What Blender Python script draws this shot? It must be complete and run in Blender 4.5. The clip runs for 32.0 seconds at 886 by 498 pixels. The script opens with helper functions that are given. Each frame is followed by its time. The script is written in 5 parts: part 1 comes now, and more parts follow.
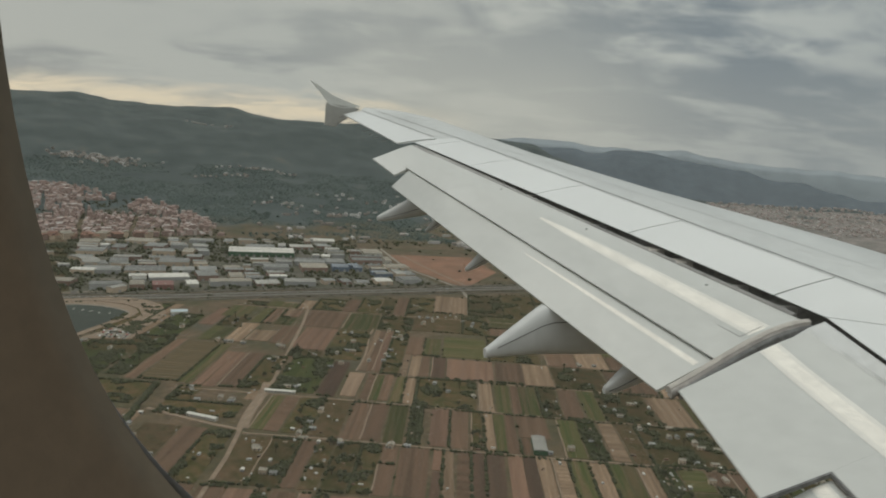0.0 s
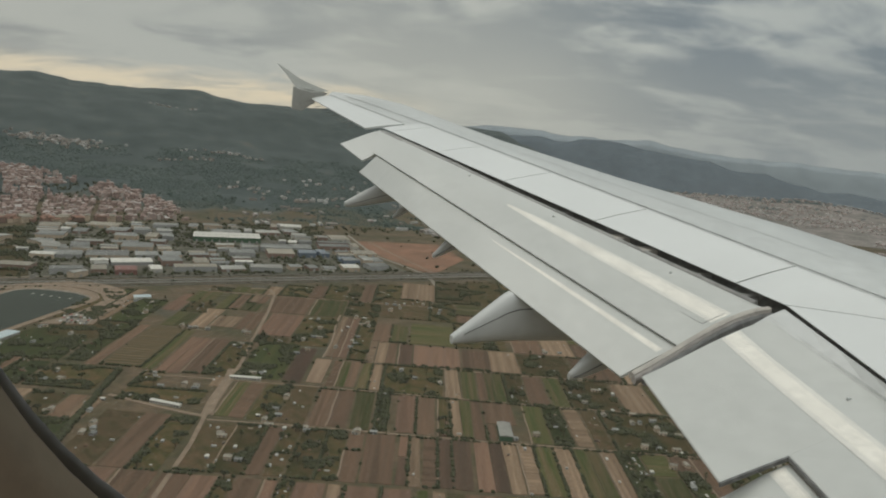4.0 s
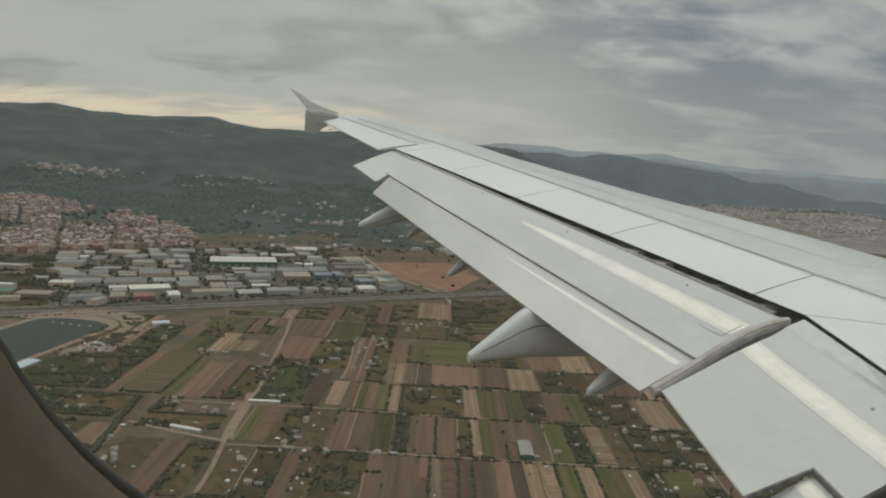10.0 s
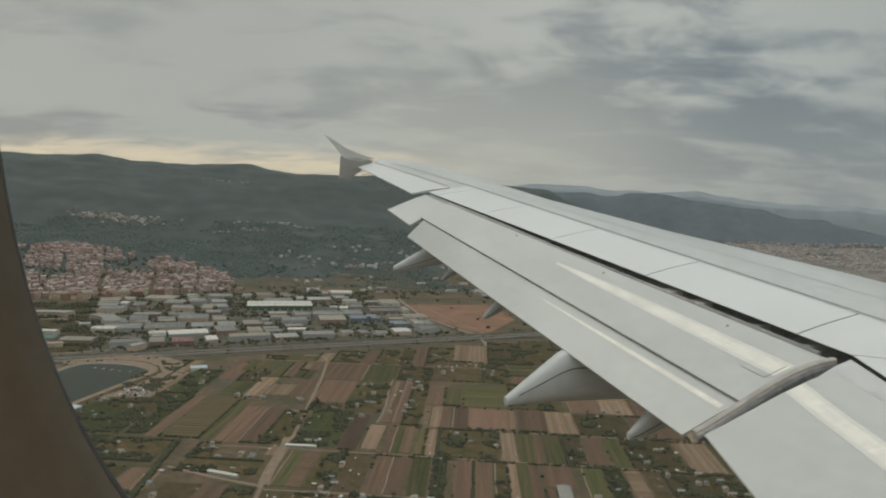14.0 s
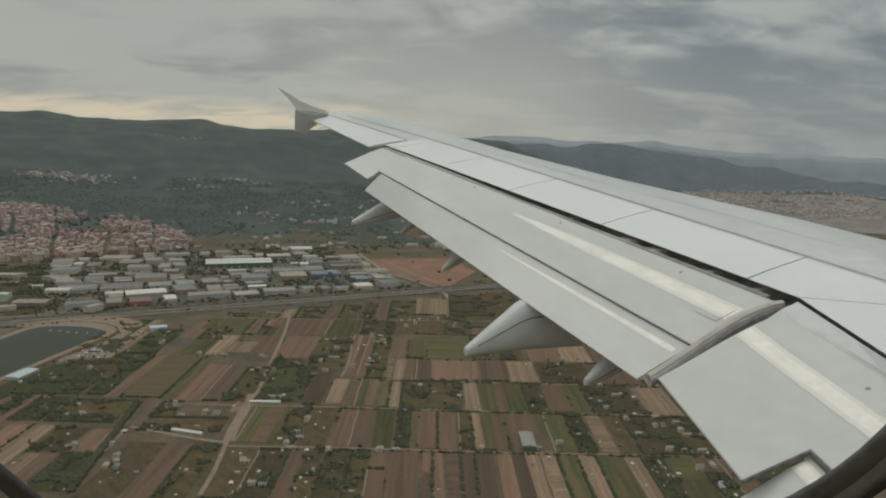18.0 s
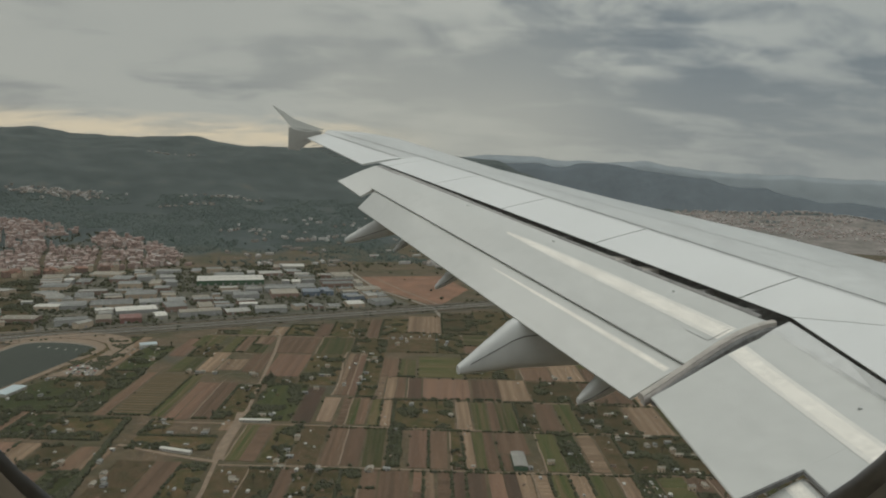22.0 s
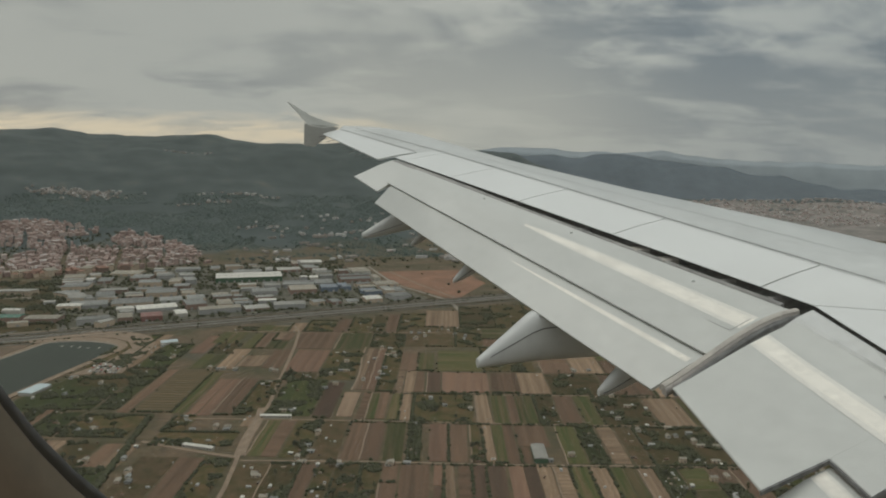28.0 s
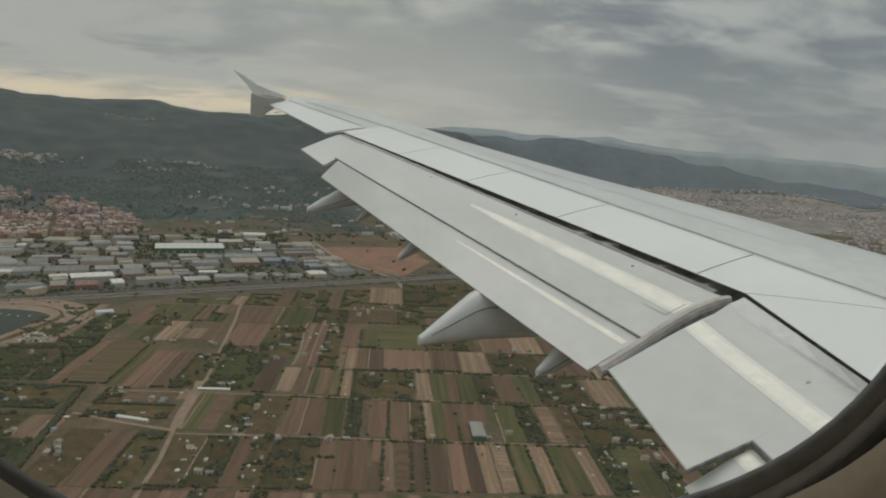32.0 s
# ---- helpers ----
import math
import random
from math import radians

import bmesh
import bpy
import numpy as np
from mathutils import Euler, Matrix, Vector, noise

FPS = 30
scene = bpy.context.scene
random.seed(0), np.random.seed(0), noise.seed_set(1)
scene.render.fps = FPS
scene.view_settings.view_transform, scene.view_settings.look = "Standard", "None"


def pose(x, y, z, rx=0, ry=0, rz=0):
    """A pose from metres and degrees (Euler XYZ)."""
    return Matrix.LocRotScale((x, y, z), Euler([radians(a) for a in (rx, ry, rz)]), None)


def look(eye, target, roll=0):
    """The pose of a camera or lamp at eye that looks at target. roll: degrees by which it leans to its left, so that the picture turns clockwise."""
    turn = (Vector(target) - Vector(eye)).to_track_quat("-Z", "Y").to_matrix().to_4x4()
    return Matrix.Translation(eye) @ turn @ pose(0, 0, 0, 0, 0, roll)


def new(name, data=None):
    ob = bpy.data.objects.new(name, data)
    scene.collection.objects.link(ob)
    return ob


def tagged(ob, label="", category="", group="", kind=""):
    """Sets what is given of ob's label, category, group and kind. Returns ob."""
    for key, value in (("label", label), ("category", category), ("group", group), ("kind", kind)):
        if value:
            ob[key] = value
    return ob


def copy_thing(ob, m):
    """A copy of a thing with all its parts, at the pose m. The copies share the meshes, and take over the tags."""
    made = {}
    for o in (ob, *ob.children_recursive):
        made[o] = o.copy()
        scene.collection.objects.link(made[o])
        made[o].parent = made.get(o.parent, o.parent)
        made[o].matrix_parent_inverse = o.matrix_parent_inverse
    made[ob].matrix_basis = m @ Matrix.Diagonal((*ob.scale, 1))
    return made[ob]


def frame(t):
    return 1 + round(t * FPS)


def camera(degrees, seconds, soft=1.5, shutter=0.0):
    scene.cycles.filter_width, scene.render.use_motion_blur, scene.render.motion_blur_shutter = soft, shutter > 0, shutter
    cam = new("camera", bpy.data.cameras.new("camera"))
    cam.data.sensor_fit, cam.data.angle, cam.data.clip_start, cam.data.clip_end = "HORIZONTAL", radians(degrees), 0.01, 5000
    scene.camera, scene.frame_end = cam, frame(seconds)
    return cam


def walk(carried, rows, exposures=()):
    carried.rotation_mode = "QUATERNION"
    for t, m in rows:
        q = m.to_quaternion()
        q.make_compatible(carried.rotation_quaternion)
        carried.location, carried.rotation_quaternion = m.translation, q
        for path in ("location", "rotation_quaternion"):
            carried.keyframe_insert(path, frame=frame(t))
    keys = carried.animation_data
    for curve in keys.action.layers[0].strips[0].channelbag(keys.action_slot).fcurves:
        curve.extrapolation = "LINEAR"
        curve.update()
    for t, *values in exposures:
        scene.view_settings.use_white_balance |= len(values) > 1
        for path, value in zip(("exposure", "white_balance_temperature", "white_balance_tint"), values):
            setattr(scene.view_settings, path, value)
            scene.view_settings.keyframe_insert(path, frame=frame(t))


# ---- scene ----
cam = camera(60.9, 32.0, soft=2.0)
PATH = [
    (0.0, pose(-0.0140, 0.0004, 300.0091, 81.467, -3.966, -12.380)),
    (0.5, pose(-0.0140, 0.0023, 300.0073, 82.379, -5.098, -12.573)),
    (1.0, pose(-0.0125, 0.0042, 300.0054, 82.580, -4.765, -12.514)),
    (1.5, pose(-0.0078, 0.0069, 300.0038, 80.197, -5.401, -14.021)),
    (2.0, pose(-0.0027, 0.0083, 300.0020, 78.840, -4.730, -15.248)),
    (2.5, pose(-0.0035, 0.0118, 300.0007, 79.211, -4.321, -15.796)),
    (3.0, pose(-0.0044, 0.0159, 299.9997, 78.907, -5.191, -15.759)),
    (3.5, pose(-0.0045, 0.0156, 299.9996, 79.856, -5.064, -15.320)),
    (5.5, pose(-0.0037, 0.0120, 299.9987, 81.165, -4.349, -13.158)),
    (6.0, pose(-0.0031, 0.0102, 299.9981, 80.707, -4.170, -13.112)),
    (6.5, pose(-0.0055, 0.0101, 299.9986, 80.680, -4.068, -13.192)),
    (7.0, pose(-0.0078, 0.0100, 299.9991, 80.269, -4.398, -13.123)),
    (7.5, pose(-0.0054, 0.0085, 299.9983, 80.939, -4.305, -13.705)),
    (8.0, pose(-0.0033, 0.0080, 299.9978, 81.397, -4.373, -13.124)),
    (8.5, pose(-0.0007, 0.0064, 299.9971, 80.653, -3.693, -13.730)),
    (9.0, pose(0.0014, 0.0055, 299.9965, 80.091, -3.612, -14.092)),
    (9.5, pose(0.0001, 0.0052, 299.9967, 80.989, -2.902, -13.909)),
    (10.0, pose(-0.0010, 0.0044, 299.9968, 82.036, -3.204, -13.801)),
    (10.5, pose(-0.0022, 0.0039, 299.9969, 82.362, -3.187, -12.962)),
    (11.0, pose(-0.0040, 0.0033, 299.9993, 82.267, -3.615, -12.941)),
    (11.5, pose(-0.0062, 0.0012, 300.0011, 82.538, -3.469, -13.783)),
    (12.0, pose(-0.0153, 0.0003, 300.0061, 83.483, -3.057, -12.099)),
    (12.5, pose(-0.0153, -0.0017, 300.0106, 84.907, -1.925, -11.062)),
    (13.0, pose(-0.0163, -0.0022, 300.0155, 84.695, -2.281, -11.052)),
    (13.5, pose(-0.0119, -0.0036, 300.0130, 85.107, -2.161, -11.230)),
    (15.5, pose(0.0033, -0.0044, 300.0043, 84.380, -1.595, -11.668)),
    (16.0, pose(0.0069, -0.0041, 300.0027, 82.004, -1.662, -13.547)),
    (16.5, pose(0.0082, -0.0017, 300.0031, 79.386, -1.896, -13.892)),
    (17.0, pose(0.0115, -0.0003, 300.0032, 79.827, -1.802, -14.472)),
    (17.5, pose(0.0133, -0.0015, 300.0029, 80.778, -1.324, -14.740)),
    (18.0, pose(0.0152, -0.0020, 300.0029, 81.641, -1.275, -14.431)),
    (18.5, pose(0.0146, -0.0019, 300.0031, 82.055, -1.969, -14.647)),
    (19.0, pose(0.0135, -0.0026, 300.0028, 82.454, -1.937, -14.798)),
    (19.5, pose(0.0152, -0.0019, 300.0025, 82.221, -1.368, -15.300)),
    (20.0, pose(0.0171, -0.0018, 300.0016, 82.031, -1.128, -15.450)),
    (20.5, pose(0.0158, -0.0022, 300.0008, 82.360, -1.240, -15.195)),
    (21.0, pose(0.0131, -0.0014, 300.0002, 82.232, -1.500, -15.163)),
    (21.5, pose(0.0098, -0.0007, 300.0000, 82.665, -1.543, -15.152)),
    (22.0, pose(0.0085, -0.0004, 299.9999, 83.042, -1.701, -14.963)),
    (22.5, pose(0.0064, 0.0007, 299.9999, 82.047, -2.230, -14.270)),
    (23.0, pose(0.0056, 0.0008, 299.9996, 82.661, -1.822, -14.167)),
    (23.5, pose(0.0039, 0.0026, 299.9998, 82.589, -2.015, -13.888)),
    (24.0, pose(0.0025, 0.0033, 299.9995, 82.917, -1.818, -14.234)),
    (24.5, pose(0.0017, 0.0031, 299.9991, 83.780, -1.023, -14.410)),
    (25.0, pose(0.0008, 0.0033, 299.9989, 84.227, -1.048, -14.473)),
    (25.5, pose(0.0011, 0.0043, 299.9986, 84.775, -0.915, -14.011)),
    (27.5, pose(0.0020, 0.0066, 299.9967, 84.193, 0.205, -13.824)),
    (28.0, pose(0.0020, 0.0077, 299.9966, 82.545, -0.597, -13.820)),
    (28.5, pose(0.0030, 0.0072, 299.9959, 81.598, -0.746, -14.467)),
    (29.0, pose(0.0041, 0.0061, 299.9951, 81.865, -1.015, -15.060)),
    (29.5, pose(0.0044, 0.0066, 299.9944, 81.745, -1.558, -15.481)),
    (30.0, pose(0.0051, 0.0066, 299.9941, 81.691, -1.508, -15.220)),
    (30.5, pose(0.0074, 0.0056, 299.9916, 82.081, -2.892, -15.860)),
    (31.0, pose(0.0104, 0.0052, 299.9895, 81.943, -4.998, -17.618)),
    (31.5, pose(0.0110, 0.0049, 299.9916, 81.199, -3.314, -17.063)),
    (32.0, pose(0.0102, 0.0049, 299.9935, 81.018, -3.135, -17.606)),
]
walk(cam, PATH, exposures=[(0.0, 0.0), (10.0, 0.0), (12.5, -0.06), (15.5, -0.04), (18.0, -0.10), (21.0, -0.16), (32.0, -0.12)])

# ---------------- world and light ----------------
ALT = 300.0                                   # the cabin window's height over the plain
world = bpy.data.worlds.new("overcast_evening")
scene.world = world
world.use_nodes = True
wn, wl = world.node_tree.nodes, world.node_tree.links
wn.clear()


def wnode(kind):
    return wn.new(kind)


def wmath(op, a, b=None, clamp=False):
    n = wnode("ShaderNodeMath")
    n.operation, n.use_clamp = op, clamp
    for i, v in enumerate((a, b)):
        if v is None:
            continue
        if isinstance(v, (int, float)):
            n.inputs[i].default_value = v
        else:
            wl.new(v, n.inputs[i])
    return n.outputs[0]


def wmix(fac, a, b):
    n = wnode("ShaderNodeMix")
    n.data_type = "RGBA"
    for i, v in ((0, fac), (6, a), (7, b)):
        if isinstance(v, tuple):
            n.inputs[i].default_value = (*v, 1)
        elif isinstance(v, (int, float)):
            n.inputs[i].default_value = v
        else:
            wl.new(v, n.inputs[i])
    return n.outputs[2]


def wstep(value, lo, hi):
    n = wnode("ShaderNodeMapRange")
    n.interpolation_type = "SMOOTHSTEP"
    wl.new(value, n.inputs[0])
    n.inputs[1].default_value, n.inputs[2].default_value = lo, hi
    return n.outputs[0]


coord = wnode("ShaderNodeTexCoord").outputs["Generated"]
sep = wnode("ShaderNodeSeparateXYZ")
wl.new(coord, sep.inputs[0])
dx, dy, dz = sep.outputs
up = wmath("MAXIMUM", dz, 0.0)
# cloud deck: the view direction met with a level layer
flat = wmath("ADD", up, 0.20)
comb = wnode("ShaderNodeCombineXYZ")
wl.new(wmath("DIVIDE", dx, flat), comb.inputs[0])
wl.new(wmath("DIVIDE", dy, flat), comb.inputs[1])
deck = comb.outputs[0]


def wnoise(scale, detail, rough, distort, shift=(0, 0, 0), stretch=(1, 1, 1), turn=0.0):
    m = wnode("ShaderNodeMapping")
    m.inputs[1].default_value, m.inputs[3].default_value = shift, stretch
    m.inputs[2].default_value = (0, 0, radians(turn))
    wl.new(deck, m.inputs[0])
    n = wnode("ShaderNodeTexNoise")
    n.inputs["Scale"].default_value, n.inputs["Detail"].default_value = scale, detail
    n.inputs["Roughness"].default_value, n.inputs["Distortion"].default_value = rough, distort
    wl.new(m.outputs[0], n.inputs["Vector"])
    return n.outputs["Fac"]


big = wnoise(0.75, 3, 0.50, 0.5, (3.1, 1.4, 0), (0.7, 1.0, 1), 14)
fine = wnoise(3.4, 8, 0.60, 0.6, (0.3, 5.2, 0), (0.80, 1.0, 1), 22)
patch = wnoise(1.7, 6, 0.58, 0.4, (7.7, 2.2, 0), (0.80, 1.0, 1), 8)
cover = wmath("ADD", wmath("ADD", wmath("MULTIPLY", big, 0.38), wmath("MULTIPLY", fine, 0.24)), wmath("MULTIPLY", patch, 0.38))
dark_to_light = wstep(cover, 0.425, 0.555)
cloud = wmix(dark_to_light, (0.176, 0.212, 0.236), (0.490, 0.515, 0.480))
# a thin even layer towards the horizon and the evening side
azim = wmath("ARCTAN2", dx, dy)
veil = wmath("SUBTRACT", 1.0, wstep(up, 0.01, 0.16))
calm = wmath("SUBTRACT", 1.0, wstep(azim, -0.10, 0.62))
cloud = wmix(wmath("MAXIMUM", wmath("MULTIPLY", veil, 0.62), wmath("MULTIPLY", calm, 0.62)), cloud, (0.338, 0.352, 0.326))
# lighter mist low over the far plain, beside the evening side
mist = wmath("MULTIPLY", wmath("MULTIPLY", wstep(azim, -0.05, 0.18), wmath("SUBTRACT", 1.0, wstep(azim, 0.34, 0.60))), wmath("SUBTRACT", 1.0, wstep(up, 0.04, 0.24)))
cloud = wmix(wmath("MULTIPLY", mist, 0.62), cloud, (0.455, 0.462, 0.410))
weather = wmath("MULTIPLY", wstep(azim, 0.28, 0.80), 0.38)
cloud = wmix(weather, cloud, (0.194, 0.234, 0.254))
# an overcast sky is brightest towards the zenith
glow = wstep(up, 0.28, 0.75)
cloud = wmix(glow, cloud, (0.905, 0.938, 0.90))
# clear yellow strip under the deck's edge, over the hills towards the evening side
edge = wmath("ADD", wmath("MULTIPLY", fine, 0.040), wmath("MULTIPLY", big, 0.012))
strip = wmath("SUBTRACT", 1.0, wstep(wmath("SUBTRACT", up, edge), -0.006, 0.022))
side = wmath("MULTIPLY", wmath("SUBTRACT", 1.0, wstep(azim, 0.08, 0.28)), wstep(azim, -1.3, -0.7))
cloud = wmix(wmath("MULTIPLY", wmath("MULTIPLY", strip, side), wmath("ADD", wmath("MULTIPLY", wstep(fine, 0.35, 0.62), 0.45), 0.55), True), cloud, (0.66, 0.585, 0.435))
sky = wnode("ShaderNodeTexSky")
sky.sky_type, sky.sun_disc = "NISHITA", False
sky.sun_elevation, sky.sun_rotation = radians(14), radians(-35)
skyb = wnode("ShaderNodeBackground")
wl.new(sky.outputs[0], skyb.inputs[0])
skyb.inputs[1].default_value = 0.0012
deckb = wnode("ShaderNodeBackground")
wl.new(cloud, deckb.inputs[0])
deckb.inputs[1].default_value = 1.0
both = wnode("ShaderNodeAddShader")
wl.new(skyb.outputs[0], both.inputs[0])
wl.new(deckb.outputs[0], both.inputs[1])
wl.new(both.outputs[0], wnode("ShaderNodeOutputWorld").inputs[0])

sun = new("sun", bpy.data.lights.new("sun", "SUN"))
sun.data.energy, sun.data.angle, sun.data.color = 0.45, radians(25), (1.0, 0.93, 0.82)
sun.matrix_world = look((0, 0, 900), (900 * 0.42, -900 * 0.60, 0))

# ---------------- materials ----------------


def material(name, color, rough=0.6, metal=0.0, vary=0.25, scale=4.0, fine=40.0, bump=0.15, tint=None, space="Object",
             random_tint=0.0, island=False, stripes=None, coat=0.0, dist=0.02, spec=0.5, stretch=None, shifted=False, edge=0.15):
    """A surface with two scales of unevenness; tint: a second colour for the patches; stripes: (colour, period in m, share)."""
    m = bpy.data.materials.new(name)
    m.use_nodes = True
    nt, ln = m.node_tree.nodes, m.node_tree.links
    b = nt["Principled BSDF"]
    b.inputs["Roughness"].default_value, b.inputs["Metallic"].default_value = rough, metal
    b.inputs["Coat Weight"].default_value = coat
    b.inputs["Specular IOR Level"].default_value = spec
    tc = nt.new("ShaderNodeTexCoord")
    n1, n2 = nt.new("ShaderNodeTexNoise"), nt.new("ShaderNodeTexNoise")
    for n, s, d in ((n1, scale, 6), (n2, fine, 4)):
        n.inputs["Scale"].default_value, n.inputs["Detail"].default_value = s, d
        ln.new(tc.outputs[space], n.inputs["Vector"])

    if stretch:                                  # streaks along one direction
        mp = nt.new("ShaderNodeMapping")
        mp.inputs[3].default_value = stretch
        ln.new(tc.outputs[space], mp.inputs[0])
        ln.new(mp.outputs[0], n1.inputs["Vector"])
        if shifted:                              # every object its own stretch of the pattern
            off = nt.new("ShaderNodeVectorMath")
            off.operation = "SCALE"
            off.inputs[0].default_value = (311.0, 173.0, 59.0)
            ln.new(nt.new("ShaderNodeObjectInfo").outputs["Random"], off.inputs["Scale"])
            ln.new(off.outputs[0], mp.inputs[1])

    def mix(fac, a, c, kind="MIX"):
        n = nt.new("ShaderNodeMix")
        n.data_type, n.blend_type = "RGBA", kind
        for i, v in ((0, fac), (6, a), (7, c)):
            if isinstance(v, tuple):
                n.inputs[i].default_value = (*v, 1)
            elif isinstance(v, (int, float)):
                n.inputs[i].default_value = v
            else:
                ln.new(v, n.inputs[i])
        return n.outputs[2]

    def span(value, lo, hi, a=0.0, c=1.0):
        n = nt.new("ShaderNodeMapRange")
        ln.new(value, n.inputs[0])
        for i, v in ((1, lo), (2, hi), (3, a), (4, c)):
            n.inputs[i].default_value = v
        return n.outputs[0]

    col = mix(span(n1.outputs["Fac"], 0.5 - edge, 0.5 + edge), color, tint or tuple(c * (1 - vary) for c in color))
    if stripes:
        wv = nt.new("ShaderNodeTexWave")
        wv.inputs["Scale"].default_value = 0.314 / stripes[1]
        wv.inputs["Distortion"].default_value, wv.inputs["Detail Scale"].default_value = 0.6, 0.3
        ln.new(tc.outputs["Object"], wv.inputs["Vector"])
        col = mix(span(wv.outputs["Fac"], 1 - stripes[2] - 0.12, 1 - stripes[2] + 0.12), col, stripes[0])
    col = mix(1.0, col, span(n2.outputs["Fac"], 0.3, 0.7, 1 - vary * 0.8, 1 + vary * 0.5), "MULTIPLY")
    if random_tint:
        if island:
            rnd = nt.new("ShaderNodeNewGeometry").outputs["Random Per Island"]
        else:
            rnd = nt.new("ShaderNodeObjectInfo").outputs["Random"]
        col = mix(1.0, col, span(rnd, 0, 1, 1 - random_tint, 1 + random_tint), "MULTIPLY")
    ln.new(col, b.inputs["Base Color"])
    if bump:
        bp = nt.new("ShaderNodeBump")
        bp.inputs["Strength"].default_value, bp.inputs["Distance"].default_value = bump, dist
        ln.new(n2.outputs["Fac"], bp.inputs["Height"])
        ln.new(bp.outputs[0], b.inputs["Normal"])
    return m


def island_colours(name, colours, rough=0.85, vary=0.2):
    """One of several colours for each loose piece of a mesh."""
    m = bpy.data.materials.new(name)
    m.use_nodes = True
    nt, ln = m.node_tree.nodes, m.node_tree.links
    b = nt["Principled BSDF"]
    b.inputs["Roughness"].default_value = rough
    g = nt.new("ShaderNodeNewGeometry")
    r = nt.new("ShaderNodeValToRGB")
    r.color_ramp.interpolation = "CONSTANT"
    for i, c in enumerate(colours):
        e = r.color_ramp.elements[i] if i < 2 else r.color_ramp.elements.new(0.5)
        e.position, e.color = i / len(colours), (*c, 1)
    ln.new(g.outputs["Random Per Island"], r.inputs[0])
    n = nt.new("ShaderNodeTexNoise")
    n.inputs["Scale"].default_value, n.inputs["Detail"].default_value = 0.3, 6
    ln.new(nt.new("ShaderNodeTexCoord").outputs["Object"], n.inputs["Vector"])
    mr = nt.new("ShaderNodeMapRange")
    for i, v in ((1, 0.3), (2, 0.7), (3, 1 - vary), (4, 1 + vary)):
        mr.inputs[i].default_value = v
    ln.new(n.outputs["Fac"], mr.inputs[0])
    mx = nt.new("ShaderNodeMix")
    mx.data_type, mx.blend_type = "RGBA", "MULTIPLY"
    mx.inputs[0].default_value = 1
    ln.new(r.outputs[0], mx.inputs[6])
    ln.new(mr.outputs[0], mx.inputs[7])
    ln.new(mx.outputs[2], b.inputs["Base Color"])
    return m


WING_TOP = material("wing_grey_paint", (0.565, 0.585, 0.575), 0.34, vary=0.13, scale=1.2, stretch=(1.5, 0.3, 1.5), fine=9, bump=0.02, coat=0.15, dist=0.003)
SPOILER = material("spoiler_white_paint", (0.665, 0.685, 0.68), 0.36, vary=0.05, scale=1.2, fine=12, bump=0.02, coat=0.15, dist=0.003)
FLAP = material("flap_grey_paint", (0.525, 0.537, 0.515), 0.36, tint=(0.470, 0.482, 0.463), vary=0.07, scale=1.6, stretch=(1.7, 0.30, 1.7), fine=10, bump=0.03, coat=0.2, dist=0.003)
# strip tones, brightened to imitate a highlight along the flaps
STRIP_EDGE = material("rub_highlight_edge", (0.735, 0.72, 0.67), 0.4, vary=0.10, scale=3.0, fine=26, bump=0.04, dist=0.003)
STRIP = material("rub_highlight_cream", (0.86, 0.83, 0.76), 0.42, vary=0.14, scale=3.0, fine=26, bump=0.04, dist=0.003)
# dark metal, with the shade of the wing's gaps put into its tone
COVE = material("cove_metal_shade", (0.185, 0.188, 0.188), 0.6, 0.2, vary=0.5, scale=3, fine=18, bump=0.2, dist=0.01)
SEAL_TOP = material("seal_edge_beige", (0.47, 0.44, 0.40), 0.55, vary=0.2, scale=5, fine=30, bump=0.1, dist=0.004)
SKIN = material("fuselage_white_paint", (0.70, 0.70, 0.68), 0.35, vary=0.05, scale=1.0, fine=8, bump=0.02, coat=0.1, dist=0.003)
PLATE = material("cove_plate_grey", (0.34, 0.335, 0.32), 0.6, tint=(0.17, 0.17, 0.168), vary=0.25, scale=0.9, fine=16, bump=0.3, dist=0.01)
SEAL = material("joint_seal_pale", (0.47, 0.44, 0.415), 0.65, vary=0.3, scale=6, fine=40, bump=0.2, dist=0.005)
JOINT = material("joint_dark_line", (0.20, 0.203, 0.20), 0.7, vary=0.3, scale=8, fine=60, bump=0)
FAIRING = material("fairing_grey_paint", (0.59, 0.605, 0.60), 0.40, vary=0.10, scale=2.0, fine=14, bump=0.03, dist=0.003)
FENCE = material("fence_grey_paint", (0.66, 0.67, 0.64), 0.45, vary=0.08, scale=2.0, fine=20, bump=0.02, dist=0.003)
# the fence's grey with the lower plate's shade mixed in
FENCE_LOW = material("fence_shade_paint", (0.44, 0.445, 0.425), 0.5, vary=0.12, scale=2.0, fine=20, bump=0.02, dist=0.003)
LINING = material("cabin_lining_brown", (0.235, 0.194, 0.138), 0.75, vary=0.10, scale=6, fine=220, bump=0.25, dist=0.001)
RUBBER = material("window_seal_rubber", (0.34, 0.365, 0.385), 0.7, vary=0.2, scale=20, fine=200, bump=0.1, dist=0.001)
RIM = material("pane_edge_grey", (0.78, 0.84, 0.87), 0.45, vary=0.15, scale=20, fine=200, bump=0.05, dist=0.001)

ROW = dict(stretch=(1.0, 0.04, 1.0), shifted=True, edge=0.075)


def soil(name, color, tint, vary=0.30, scale=0.11, random_tint=0.2, stripes=None):
    """Worked land: long streaks along the rows, clods, and a shade of its own for every plot."""
    return material(name, color, 0.95, tint=tint, vary=vary, scale=scale, fine=0.4, bump=0.4, dist=0.3, random_tint=random_tint, stripes=stripes, spec=0.2, **ROW)


